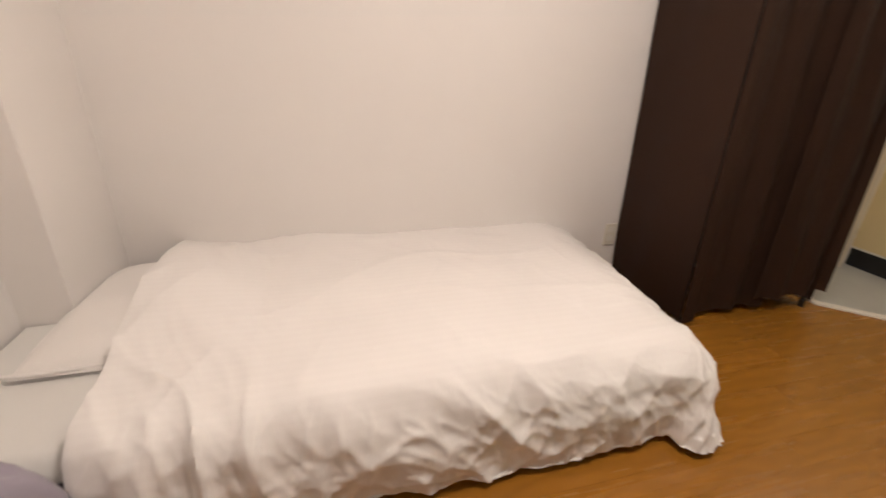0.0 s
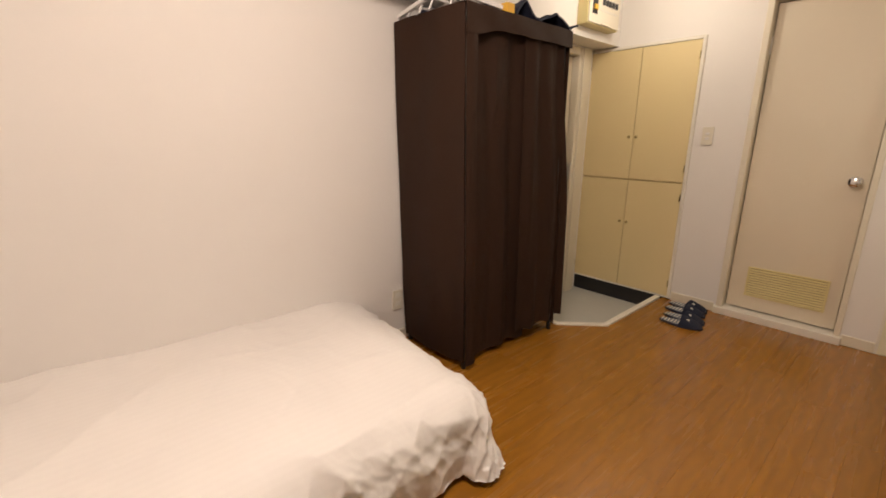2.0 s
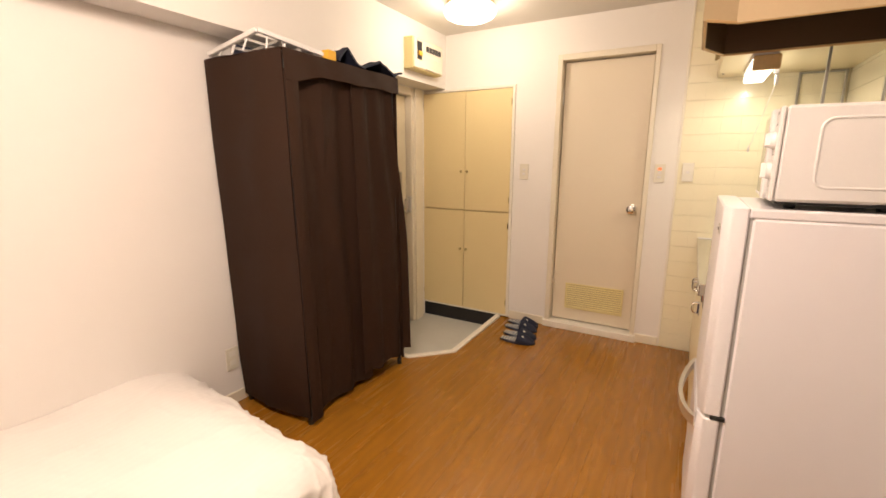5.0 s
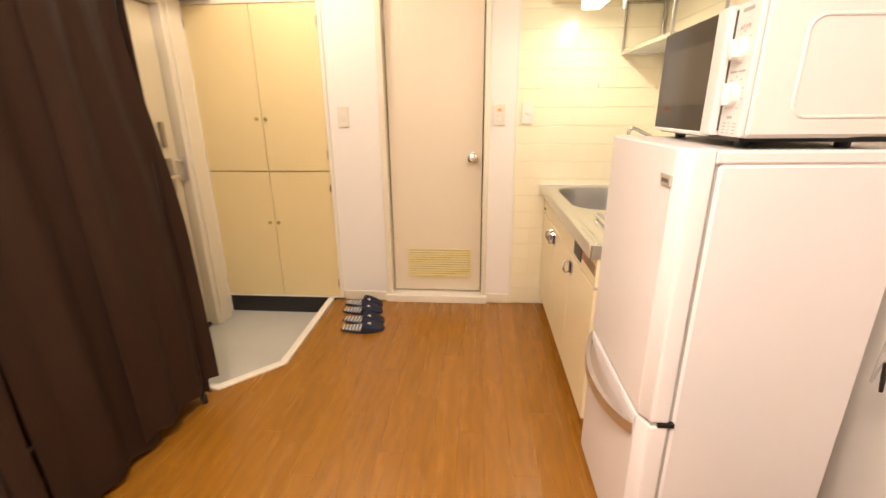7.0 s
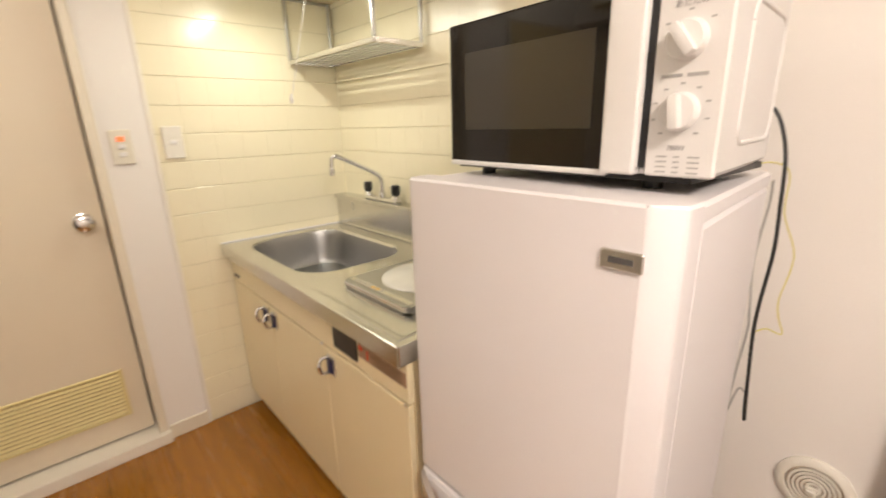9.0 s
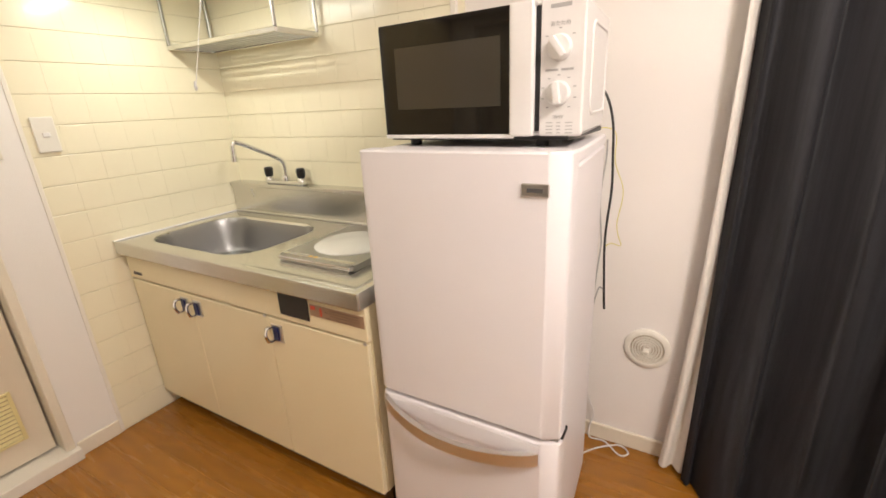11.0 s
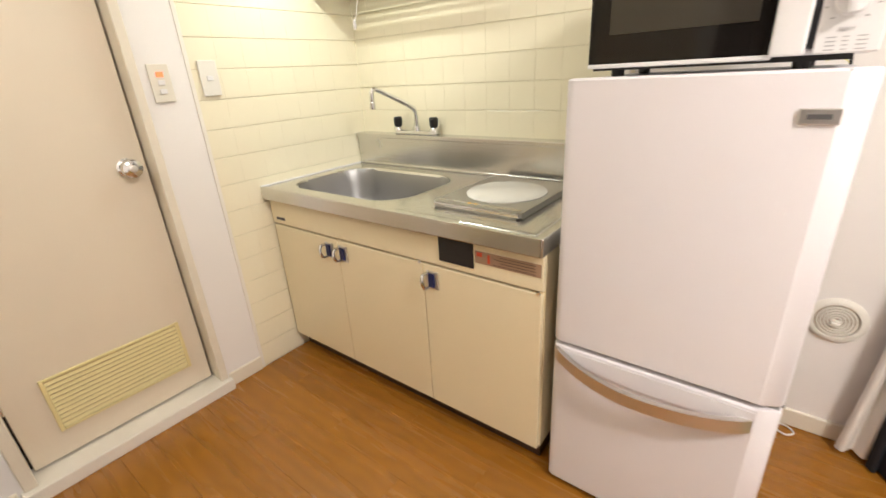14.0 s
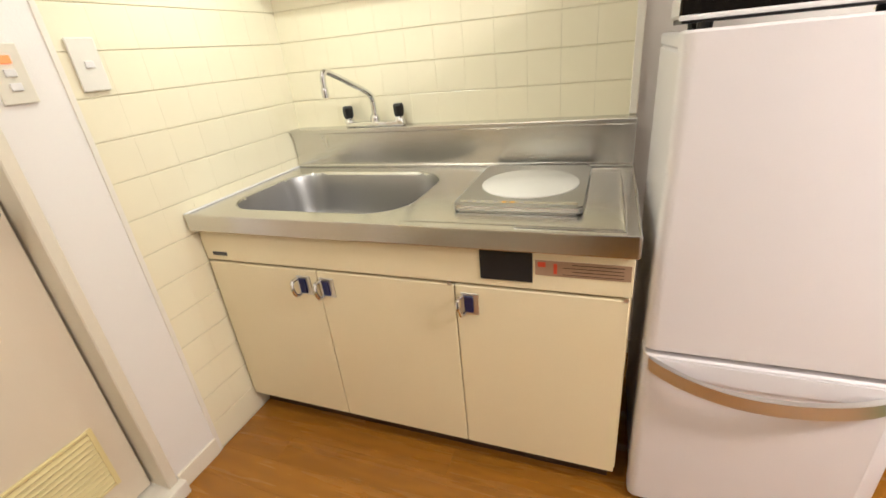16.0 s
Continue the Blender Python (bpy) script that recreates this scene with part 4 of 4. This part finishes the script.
part("collar", lathe([(0.017, 0), (0.017, 0.02), (0.011, 0.03)], pose(2.925, -0.765, 0.962), 16), CHROME, fa, "", True)

# built-in electric cooker with a white cover disc
ih = thing("electric_cooker", (2.325, -0.52, CT), "single-plate electric cooker with round white top plate", "cooker")
cas = part("casing", prism(rounded(2.318, -0.495, 0.322, 0.390, 0.016), CT - 0.003, 0.817, 0.005), DARK_STEEL, ih, "brushed silver casing", 40)
part("hot_plate", lathe([(0.134, 0), (0.134, 0.003), (0.131, 0.005), (0.01, 0.005)], pose(2.312, -0.492, 0.817), 48), CERAMIC, ih, "round white ceramic plate", True)
part("control_strip", box(2.170, 2.466, -0.334, -0.316, 0.8168, 0.8185), STEEL, ih)
for i in range(7):
    part("marking", box(2.30 + i * 0.022, 2.31 + i * 0.022, -0.330, -0.321, 0.8185, 0.8191), YELLOW if i in (1, 2) else SOFT_INK, ih)
part("front_trim", box(2.165, 2.471, -0.304, -0.298, 0.802, 0.814, 0.002), CHROME, ih)
part("bead", tube([(2.160, -0.712, CT - 0.001), (2.092, -0.712, CT - 0.001), (2.074, -0.690, CT - 0.001), (2.068, -0.45, CT - 0.001), (2.064, -0.225, CT - 0.001), (2.085, -0.205, CT - 0.001), (2.30, -0.203, CT - 0.001)], 0.0032, 8), STEEL, wt, "pressed rim of the deck", True)

# ---- wire draining shelf ----
sh = thing("dish_shelf", (2.97, -0.76, 1.52), "stainless steel dish-draining shelf hanging on the tiles", "shelf")
for y in (-0.580, -0.782):
    part("rail", box(2.635, 3.298, y - 0.006, y + 0.006, 1.533, 1.551, 0.002), STEEL, sh)
for x in (2.638, 3.292):
    part("end_rail", box(x - 0.006, x + 0.006, -0.782, -0.580, 1.533, 1.551, 0.002), STEEL, sh)
# slats in a darker metal than the rails, for their shaded undersides
for i in range(6):
    y = -0.606 - i * 0.0300
    part("slat", box(2.644, 3.286, y - 0.0065, y + 0.0065, 1.538, 1.544, 0.001), DARK_STEEL, sh)
# uprights and top bar darkened too, to dim the lamp's reflection
for x in (2.638, 3.292):
    for y in (-0.580, -0.782):
        part("upright", box(x - 0.006, x + 0.006, y - 0.006, y + 0.006, 1.551, 1.798, 0.002), DARK_STEEL, sh)
part("top_bar", box(3.287, 3.297, -0.776, -0.586, 1.786, 1.797, 0.002), DARK_STEEL, sh)

# ---- wall cabinet over the sink, with the lamp under it ----
hs = thing("wall_cabinet", (2.97, -0.44, 1.80), "cream wall cabinet hanging over the sink", "wall cabinet")
part("body", box(2.655, X1, -0.802, -0.186, 1.815, TOP - 0.004, 0.003), CAB_CREAM, hs)
part("underside", box(2.650, X1, -0.802, -0.176, 1.800, 1.815, 0.002), CAB_CREAM, hs)
for x0, x1 in ((2.657, 2.974), (2.978, X1 - 0.004)):
    d = part("door", box(x0, x1, -0.186, -0.170, 1.818, TOP - 0.008, 0.002), CAB_CREAM, hs)
    part("knob", lathe([(0.005, 0), (0.005, 0.010), (0.011, 0.014), (0.011, 0.020), (0.006, 0.024)], pose(x1 - 0.03 if x0 < 2.9 else x0 + 0.03, -0.170, 1.86, -90, 0, 0), 12), BRASS, d, "", True)
part("screw", lathe([(0.006, 0), (0.006, 0.004)], pose(3.16, -0.200, 1.796), 10), DARK_METAL, hs)
kl = thing("kitchen_lamp", (2.88, -0.348, 1.73), "slim white kitchen lamp with pull switch, switched on", "lamp")
part("housing", box(2.640, 3.130, -0.400, -0.296, 1.776, 1.800, 0.004, 2), WHITE_PL, kl)
tb = part("diffuser", box(2.660, 3.125, -0.396, -0.300, 1.730, 1.776, 0.016, 3), TUBE_GLOW, kl, "glowing white diffuser", True)
tb.visible_shadow = False
part("end_cap", box(2.622, 2.660, -0.408, -0.300, 1.722, 1.786, 0.004), WOOD_AND_LIT_RIM, kl, "orange-brown end cap")
part("pull_arm", box(2.735, 2.755, -0.418, -0.396, 1.715, 1.745, 0.003), WHITE_PL, kl)
part("pull_switch", lathe([(0.004, 0), (0.008, 0.006), (0.008, 0.048), (0.004, 0.052)], pose(2.755, -0.412, 1.664), 12), WHITE_PL, kl, "", True)
part("pull_cord", straight((2.755, -0.412, 1.668), (2.790, -0.345, 1.372), 0.0013, 6), WHITE_PL, kl)
part("cord_end", lathe([(0.004, 0), (0.006, 0.012), (0.003, 0.03)], pose(2.792, -0.342, 1.346), 10), WHITE_PL, kl)

# ---- range hood over the cooker, open below ----
hd = thing("range_hood", (2.33, -0.40, 1.80), "tan range hood with dark brown inside above the cooker", "range hood")
HOOD = [(2.050, -0.800), (2.050, -0.190), (1.965, -0.082), (2.450, -0.082), (2.640, -0.168), (2.640, -0.800)]


def shrunk(outline, k):
    cx, cy = sum(p[0] for p in outline) / len(outline), sum(p[1] for p in outline) / len(outline)
    return [(cx + (x - cx) * k, cy + (y - cy) * k) for x, y in outline]


outer, inner = HOOD, shrunk(HOOD, 0.965)
inner2 = shrunk(HOOD, 0.955)
for i in range(len(HOOD)):
    j = (i + 1) % len(HOOD)
    part("panel", prism([outer[i], outer[j], inner[j], inner[i]], 1.800, 2.10), HOOD_CREAM, hd)
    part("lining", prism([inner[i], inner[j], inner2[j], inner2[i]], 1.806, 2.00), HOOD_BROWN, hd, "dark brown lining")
    # pale orange rim paints the lamplight caught along the hood's lower edge
    part("rim", straight((*inner[i], 1.802), (*inner[j], 1.802), 0.006, 6), WOOD_AND_LIT_RIM, hd)
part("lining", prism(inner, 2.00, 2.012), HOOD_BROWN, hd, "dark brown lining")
part("chimney", prism(shrunk(HOOD, 0.998), 2.10, TOP - 0.004), HOOD_CREAM, hd)

# ---- fridge ----
FX0, FX1, FF = 1.500, 2.003, -0.199
fr = thing("fridge", (1.75, -0.5, 0.0), "white two-door fridge-freezer with curved handle", "fridge")
part("body", prism([(FX0 + 0.004, -0.272), (FX0 + 0.026, -0.68), (FX1 - 0.004, -0.68), (FX1 - 0.004, -0.272)], 0.03, 1.140, 0.006), FRIDGE_W, fr, "", 30)


def front_panel(z0, z1):
    """A door with a gently bowed front and round edges."""
    out = [(FX0, FF - 0.024), (FX0 + 0.004, FF - 0.017), (FX0 + 0.040, FF - 0.0015), (FX0 + 0.046, FF), (FX1 - 0.020, FF), (FX1 - 0.005, FF - 0.005), (FX1, FF - 0.018)]
    return prism(out + [(FX1, -0.262), (FX0, -0.262)], z0, z1, 0.004)


up = part("upper_door", front_panel(0.514, 1.172), FRIDGE_W, fr, "", 30)
part("top_cap", prism([(FX0 + 0.003, -0.262), (FX0 + 0.025, -0.682), (FX1 - 0.004, -0.682), (FX1 - 0.004, -0.262)], 1.140, 1.168, 0.005), FRIDGE_W, fr, "", 30)
lowd = part("lower_door", front_panel(0.018, 0.502), FRIDGE_W, fr, "", 30)
part("gasket", box(FX0 + 0.010, FX1 - 0.010, -0.272, -0.262, 0.05, 1.165), GREY_PL, fr)
part("door_gap", box(FX0 + 0.006, FX1 - 0.006, -0.262, -0.222, 0.500, 0.516), GREY_PL, fr)


def handle_fn(u, v):
    a, x = 2 * u - 1, FX0 + 0.045 + (FX1 - FX0 - 0.055) * u
    z = 0.430 + 0.014 * (1 - a * a) + 0.050 * abs(a) ** 2.0 * (1.0 if a > 0 else 0.55) + (v - 0.5) * 0.034
    return Vector((x, FF + 0.004 + 0.050 * (1 - a * a) ** 0.75, z))


part("handle", sheet(30, 3, handle_fn, 0.014), SILVER, lowd, "curved silver handle", True)
part("handle_recess", sheet(30, 4, lambda u, v: Vector((FX0 + 0.045 + (FX1 - FX0 - 0.055) * u, FF + 0.0015, 0.494 - (0.494 - handle_fn(u, 0.5).z) * v)), 0.002), FRIDGE_W, lowd)
bd = part("badge", box(1.538, 1.594, FF + 0.000, FF + 0.005, 1.087, 1.113, 0.002), SILVER, up, "small silver maker's badge")
part("badge_mark", box(1.550, 1.582, FF + 0.005, FF + 0.0058, 1.096, 1.104), INK, bd)
part("mid_hinge", box(FX0 - 0.002, FX0 + 0.03, -0.275, -0.235, 0.502, 0.514, 0.001), BLACK_PL, fr, "black middle hinge")
for x in (FX0 + 0.06, FX1 - 0.06):
    for y in (-0.30, -0.62):
        part("foot", lathe([(0.018, 0), (0.018, 0.03)], pose(x, y, 0.0), 12), BLACK_PL, fr)
part("kick_strip", box(FX0 + 0.01, FX1 - 0.01, -0.285, -0.27, 0.012, 0.05), GREY_PL, fr)

# ---- microwave ----
MX0, MX1, MF, MZ0, MZ1 = 1.508, 2.000, -0.320, 1.191, 1.448
mw = thing("microwave_oven", (1.79, -0.52, 1.168), "white microwave oven with black glass door on the fridge", "microwave")
part("body", prism([(MX0 + 0.003, MF - 0.012), (1.540, -0.645), (MX1, -0.645), (MX1, MF - 0.012)], MZ0, MZ1, 0.008), WHITE_PL, mw, "white painted casing narrowing to the back", 30)
emb = tube([(MX0 + 0.004 - 0.093 * (y + 0.332), y, z) for y, z in rounded(-0.515, (MZ0 + MZ1) / 2 + 0.002, 0.205, 0.180, 0.028)] + [(MX0 + 0.004 - 0.093 * (-0.4125 + 0.332), -0.4125, MZ1 - 0.065)], 0.0042, 8, 1)
part("side_emboss", emb, WHITE_PL, mw, "pressed rounded frame", True)
dr = part("door", box(1.653, MX1, MF - 0.012, MF, MZ0 + 0.002, MZ1 - 0.002, 0.004, 2), DARK_GLASS, mw, "black glass door")
part("oven_window", box(1.681, 1.955, MF, MF + 0.0015, MZ0 + 0.065, MZ1 - 0.055), WINDOW_MESH, dr, "dim oven window")
part("door_trim", box(1.653, MX1, MF - 0.010, MF + 0.002, MZ0 - 0.003, MZ0 + 0.006, 0.002), WHITE_PL, dr)
part("door_handle", box(1.605, 1.657, MF - 0.012, MF + 0.012, MZ0 + 0.002, MZ1 - 0.002, 0.006, 3), WHITE_PL, dr, "white full-height grip", True)
for z0, z1 in ((MZ0 + 0.002, MZ0 + 0.018), (MZ1 - 0.018, MZ1 - 0.002)):
    part("grip_end", box(1.605, 1.629, MF - 0.011, MF + 0.011, z0, z1, 0.005, 3), WHITE_PL, dr, "", True)
# depth and shade beside the grip, put in as a black strip
part("grip_recess", box(1.595, 1.617, MF - 0.010, MF - 0.001, MZ0 + 0.012, MZ1 - 0.012), BLACK, dr, "black strip for the shade in the finger recess")
pn = part("control_panel", box(MX0, 1.596, MF - 0.012, MF, MZ0 + 0.002, MZ1 - 0.002, 0.003), WHITE_PL, mw)
PX = 1.556
for z, turn in ((1.358, 35), (1.275, 8)):
    k = part("dial", lathe([(0.024, 0), (0.023, 0.010), (0.021, 0.012)], pose(PX, MF, z, -90, 0, 0), 28), WHITE_PL, pn, "", True)
    g = box(-0.0065, 0.0065, -0.021, 0.021, 0.0, 0.024, 0.003, 2)
    g.transform(pose(PX, MF, z, -90, 0, 0) @ pose(0, 0, 0, 0, 0, turn))
    part("grip", g, WHITE_PL, k, "", True)
    for i in range(9):
        a = radians(-50 + i * 35 if z < 1.32 else 40 + i * 12.5)
        if z > 1.32 and i % 4:
            continue
        r = 0.034
        part("marking", box(PX - 0.0028 + r * math.cos(a), PX + 0.0028 + r * math.cos(a), MF, MF + 0.0006, z - 0.0011 + r * math.sin(a), z + 0.0011 + r * math.sin(a)), SOFT_INK, pn)


def lettering(text, size, x, y, z, parent, material):
    """Writing on a face that looks towards +y."""
    cu = bpy.data.curves.new("writing", "FONT")
    cu.body, cu.size, cu.align_x, cu.extrude = text, size, "CENTER", 0.0003
    t = bpy.data.objects.new("writing", cu)
    scene.collection.objects.link(t)
    me = bpy.data.meshes.new_from_object(t.evaluated_get(bpy.context.evaluated_depsgraph_get()))
    bpy.data.objects.remove(t)
    b = bmesh.new()
    b.from_mesh(me)
    b.transform(pose(x, y, z, 90, 0, 180))
    return part("writing", b, material, parent)


lettering("あたため", 0.0100, PX, MF + 0.0006, 1.3965, pn, SOFT_INK)
part("writing", box(PX - 0.020, PX + 0.020, MF, MF + 0.0006, 1.4270, 1.4340), SOFT_INK, pn)
lettering("700W", 0.0090, PX, MF + 0.0006, 1.2275, pn, SOFT_INK)
part("writing", box(PX - 0.028, PX - 0.004, MF, MF + 0.0006, 1.3165, 1.3205), SOFT_INK, pn)
part("writing", box(PX + 0.002, PX + 0.028, MF, MF + 0.0006, 1.3165, 1.3205), SOFT_INK, pn)
for i in range(4):
    for x0, x1 in ((-0.030, -0.016), (-0.006, 0.002), (0.010, 0.024)):
        part("writing", box(PX + x0, PX + x1, MF, MF + 0.0006, 1.1985 + i * 0.0066, 1.2003 + i * 0.0066), SOFT_INK, pn)
for x in (MX0 + 0.10, MX1 - 0.05):
    for y in (MF - 0.06, -0.58):
        part("foot", lathe([(0.014, 0), (0.016, 0.027)], pose(x, y, 1.168), 12), BLACK_PL, mw)
turned = Matrix.Translation((2.0, -0.32, 0)) @ pose(0, 0, 0, 0, 0, -2.6) @ Matrix.Translation((-2.0, 0.32, 0))
part("base_pan", box(MX0 + 0.030, MX1 - 0.006, -0.62, MF - 0.018, MZ0 - 0.008, MZ0 + 0.002), BLACK_PL, mw, "dark underside")
mw.matrix_basis = turned @ Matrix.Translation(mw.location)

# ---- cables behind the fridge ----
solid("power_cord", tube([(1.62, -0.705, 1.285), (1.575, -0.715, 1.290), (1.541, -0.720, 1.272), (1.517, -0.720, 1.20), (1.509, -0.715, 1.10), (1.505, -0.712, 1.01), (1.512, -0.712, 0.90), (1.513, -0.712, 0.83), (1.508, -0.712, 0.74), (1.504, -0.712, 0.68), (1.500, -0.712, 0.628), (1.5025, -0.708, 0.66), (1.5045, -0.705, 0.70)], 0.0035, 8), RUBBER, "black power cord hanging down behind the fridge", "cable", smooth=True)
solid("power_cord", tube([(1.524, -0.70, 1.15), (1.526, -0.715, 1.10), (1.536, -0.72, 0.985), (1.527, -0.72, 0.87), (1.525, -0.72, 0.83), (1.533, -0.72, 0.72), (1.537, -0.72, 0.63), (1.528, -0.72, 0.67), (1.520, -0.72, 0.695), (1.506, -0.714, 0.69)], 0.0024, 8), GREY_PL, "thin grey cord hanging behind the fridge", "cable", smooth=True)
solid("earth_wire", tube([(1.56, -0.70, 1.176), (1.535, -0.73, 1.18), (1.510, -0.75, 1.160), (1.507, -0.755, 1.08), (1.480, -0.765, 0.995), (1.490, -0.765, 0.90), (1.485, -0.765, 0.86), (1.474, -0.765, 0.825), (1.50, -0.755, 0.832), (1.515, -0.73, 0.828)], 0.0014, 6), WIRE, "thin yellow earth wire hanging behind the fridge", "cable", smooth=True)
solid("floor_cable", tube([(1.555, -0.845, 0.20), (1.545, -0.85, 0.165), (1.528, -0.85, 0.115), (1.540, -0.85, 0.05), (1.535, -0.845, 0.006), (1.481, -0.848, 0.004), (1.42, -0.80, 0.004), (1.392, -0.825, 0.004), (1.43, -0.85, 0.004), (1.50, -0.80, 0.004), (1.55, -0.74, 0.004)], 0.0028, 8), WHITE_PL, "white cable looped on the floor", "cable", smooth=True)

# ---- wall vent ----
vt = thing("wall_vent", (1.372, Y0, 0.36), "round cream wall vent with ring grille", "vent")
part("plate", lathe([(0.074, 0), (0.074, 0.006), (0.066, 0.012), (0.055, 0.012), (0.052, 0.0015)], pose(1.372, Y0, 0.430, -90, 0, 0), 40), PLATE_W, vt, "", True)
for r in (0.049, 0.0405, 0.032, 0.0235, 0.015):
    part("ring", lathe([(r, 0.001), (r, 0.011), (r - 0.0052, 0.011), (r - 0.0052, 0.001)], pose(1.372, Y0, 0.430, -90, 0, 0), 32), PLATE_W, vt, "", True)
# the grooves' shade is painted as a darker disc behind the rings
part("grille_back", lathe([(0.052, 0.0), (0.052, 0.004)], pose(1.372, Y0, 0.430, -90, 0, 0), 32), VENT_SHADE, vt, "disc coloured darker for the shade between the rings")
part("bar", box(1.372 - 0.010, 1.372 + 0.010, Y0 + 0.006, Y0 + 0.012, 0.426, 0.434, 0.001), PLATE_W, vt)
part("tab", box(1.365, 1.385, Y0 + 0.008, Y0 + 0.022, 0.418, 0.428, 0.002), PLATE_W, vt)

# ---- curtains ----
cu = thing("curtain", (0.4, -0.78, 0.0), "floor-length charcoal striped curtain, drawn", "curtain")


def drape(u, v):
    z = 0.012 + 1.98 * v
    x = 1.232 - 1.755 * u - 0.016 * v
    sway = 1 - 0.5 * v
    f = math.sin(2 * math.pi * (13.5 * u + 0.5 * sn(u * 6, v * 1.2)) + 1.0)
    y = -0.772 + (0.042 + 0.02 * sn(u * 20, 0, 6)) * f * sway + 0.035 * sn(u * 9, v * 2, 3) + 0.045 * (1 - v) ** 4 * (1 + sn(u * 12, 0, 8)) - 0.085 * math.exp(-((u / 0.022) ** 2))
    return Vector((x - 0.015 * math.cos(2 * math.pi * 13.5 * u), y, z + (0.02 * sn(u * 14, 0, 1) if v < 0.01 else 0)))


part("cloth", sheet(220, 40, drape, 0.004), CURTAIN, cu, "", True)
lc = thing("lace_curtain", (1.22, -0.82, 0.0), "white lace curtain behind the charcoal one", "curtain")
part("cloth", sheet(40, 40, lambda u, v: Vector((1.230 + 0.004 * v - 0.10 * u + 0.060 * (1 - v) ** 3.2, -0.828 + 0.015 * math.sin(12 * u + 2 * v) + 0.02 * (1 - v) ** 3, 0.02 + 1.96 * v)), 0.003), LACE, lc, "", True)
rd = thing("curtain_rail", (0.4, -0.80, 2.0), "white metal curtain rail on the wall", "curtain rail")
part("track", box(-0.6, 1.30, -0.815, -0.770, 1.99, 2.012, 0.003), WHITE_PL, rd)
for x in (-0.5, 0.4, 1.25):
    part("bracket", box(x - 0.012, x + 0.012, -0.87, -0.812, 1.995, 2.02, 0.002), WHITE_PL, rd)

# ---- tiles ----
PITCH = 0.1045


def inset(me_name, axis, side):
    """One tile with a softened face; side is the half joint left at its sides, where the tiles nearly touch."""
    w_, h_, s = PITCH / 2 - side, PITCH / 2 - 0.0011, 0.0016
    b = bmesh.new()
    back = [(-w_, -h_), (w_, -h_), (w_, h_), (-w_, h_)]
    mk = (lambda p, d: (p[0], d, p[1])) if axis == "y" else (lambda p, d: (-d, p[0], p[1]))
    lo = [b.verts.new(mk(p, 0.0)) for p in back]
    md = [b.verts.new(mk(p, 0.0026)) for p in back]
    hi = [b.verts.new(mk((p[0] - math.copysign(side * 1.2, p[0]), p[1] - math.copysign(s, p[1])), 0.0036)) for p in back]
    for i in range(4):
        j = (i + 1) % 4
        b.faces.new((lo[i], lo[j], md[j], md[i]))
        b.faces.new((md[i], md[j], hi[j], hi[i]))
    b.faces.new(hi)
    return finish(b, me_name, TILE)


TILE_Y, TILE_X = inset("tile", "y", 0.00012), inset("tile", "x", 0.00005)


def lay(parent, mesh, at):
    ob = new("tile", mesh)
    ob.parent = parent
    ob.location = Vector(at) - parent.location


for r in range(13):
    z = 0.948 + PITCH * (r + 0.47)
    if z > TOP - 0.05:
        break
    for c in range(12):
        x = 2.062 + PITCH * (c + 0.5)
        if x < X1 - 0.02:
            lay(kitchen_wall, TILE_Y, (x - 0.005, -0.806, z))
for r in range(22):
    z = 0.058 + PITCH * (r - 0.03)
    if z > TOP - 0.05:
        break
    for c in range(8):
        y = -0.018 - PITCH * (c + 0.5)
        if (y > -0.33 or z > 0.75) and y > -0.82:
            lay(tile_wall, TILE_X, (X1 + 0.006, y, z))
setting("tile_trim", box(X1 - 0.004, X1 + 0.004, -0.018, -0.004, 0.0, TOP, 0.001), WHITE_TRIM, "white edge strip beside the tiles", "trim")
setting("tile_trim", box(2.036, 2.058, -0.812, -0.796, 0.95, TOP, 0.002), WHITE_TRIM, "white edge strip at the end of the tiles", "trim")

# ---- floor planks ----
ROW, GAP = 0.101, 0.00028
random.seed(11)
meshes = {}


def plank(x0, x1, y0, y1):
    key = (round(x1 - x0, 2), round(y1 - y0, 3))
    if key not in meshes:
        w, d = (x1 - x0) / 2 - GAP, (y1 - y0) / 2 - GAP
        meshes[key] = finish(box(-w, w, -d, d, -0.012, 0.0), "plank", WOOD_FLOOR)
    ob = new("plank", meshes[key])
    ob.parent = floor
    ob.location = Vector(((x0 + x1) / 2, (y0 + y1) / 2, 0.0)) - floor.location


y = 1.185
row = 0
while y > Y0:
    x, y_lo = X0 - 0.9 * ((row * 0.618) % 1.0) - 0.02, max(y - ROW, Y0)
    while x < X1:
        x_hi = min(x + 0.909, X1)
        if X1 - x_hi < 0.15:
            x_hi = X1
        if x_hi > X0:
            plank(max(x, X0), x_hi, y_lo, y)
        x = x_hi
    y -= ROW
    row += 1
for y_lo, y_hi in ((1.185, 1.286), (1.286, 1.387), (1.387, 1.488), (1.488, 1.589), (1.589, 1.690), (1.690, 1.791), (1.791, Y1)):
    x = X0
    while x < 2.2:
        x_hi = min(x + 0.909, 2.236)
        plank(x, x_hi, y_lo, y_hi)
        x = x_hi
# planks cut along the entrance edging
for pts, zt in (([(2.236, 1.185), (2.470, 1.185), (2.330, 1.322), (2.236, 1.322)], -0.0002), ([(2.236, 1.3225), (2.330, 1.3225), (2.236, 1.414)], -0.0002)):
    cutp = prism(pts, -0.012, zt)
    cutp.transform(Matrix.Translation(-floor.location))
    o = new("plank", finish(cutp, "plank_cut", WOOD_FLOOR))
    o.parent = floor
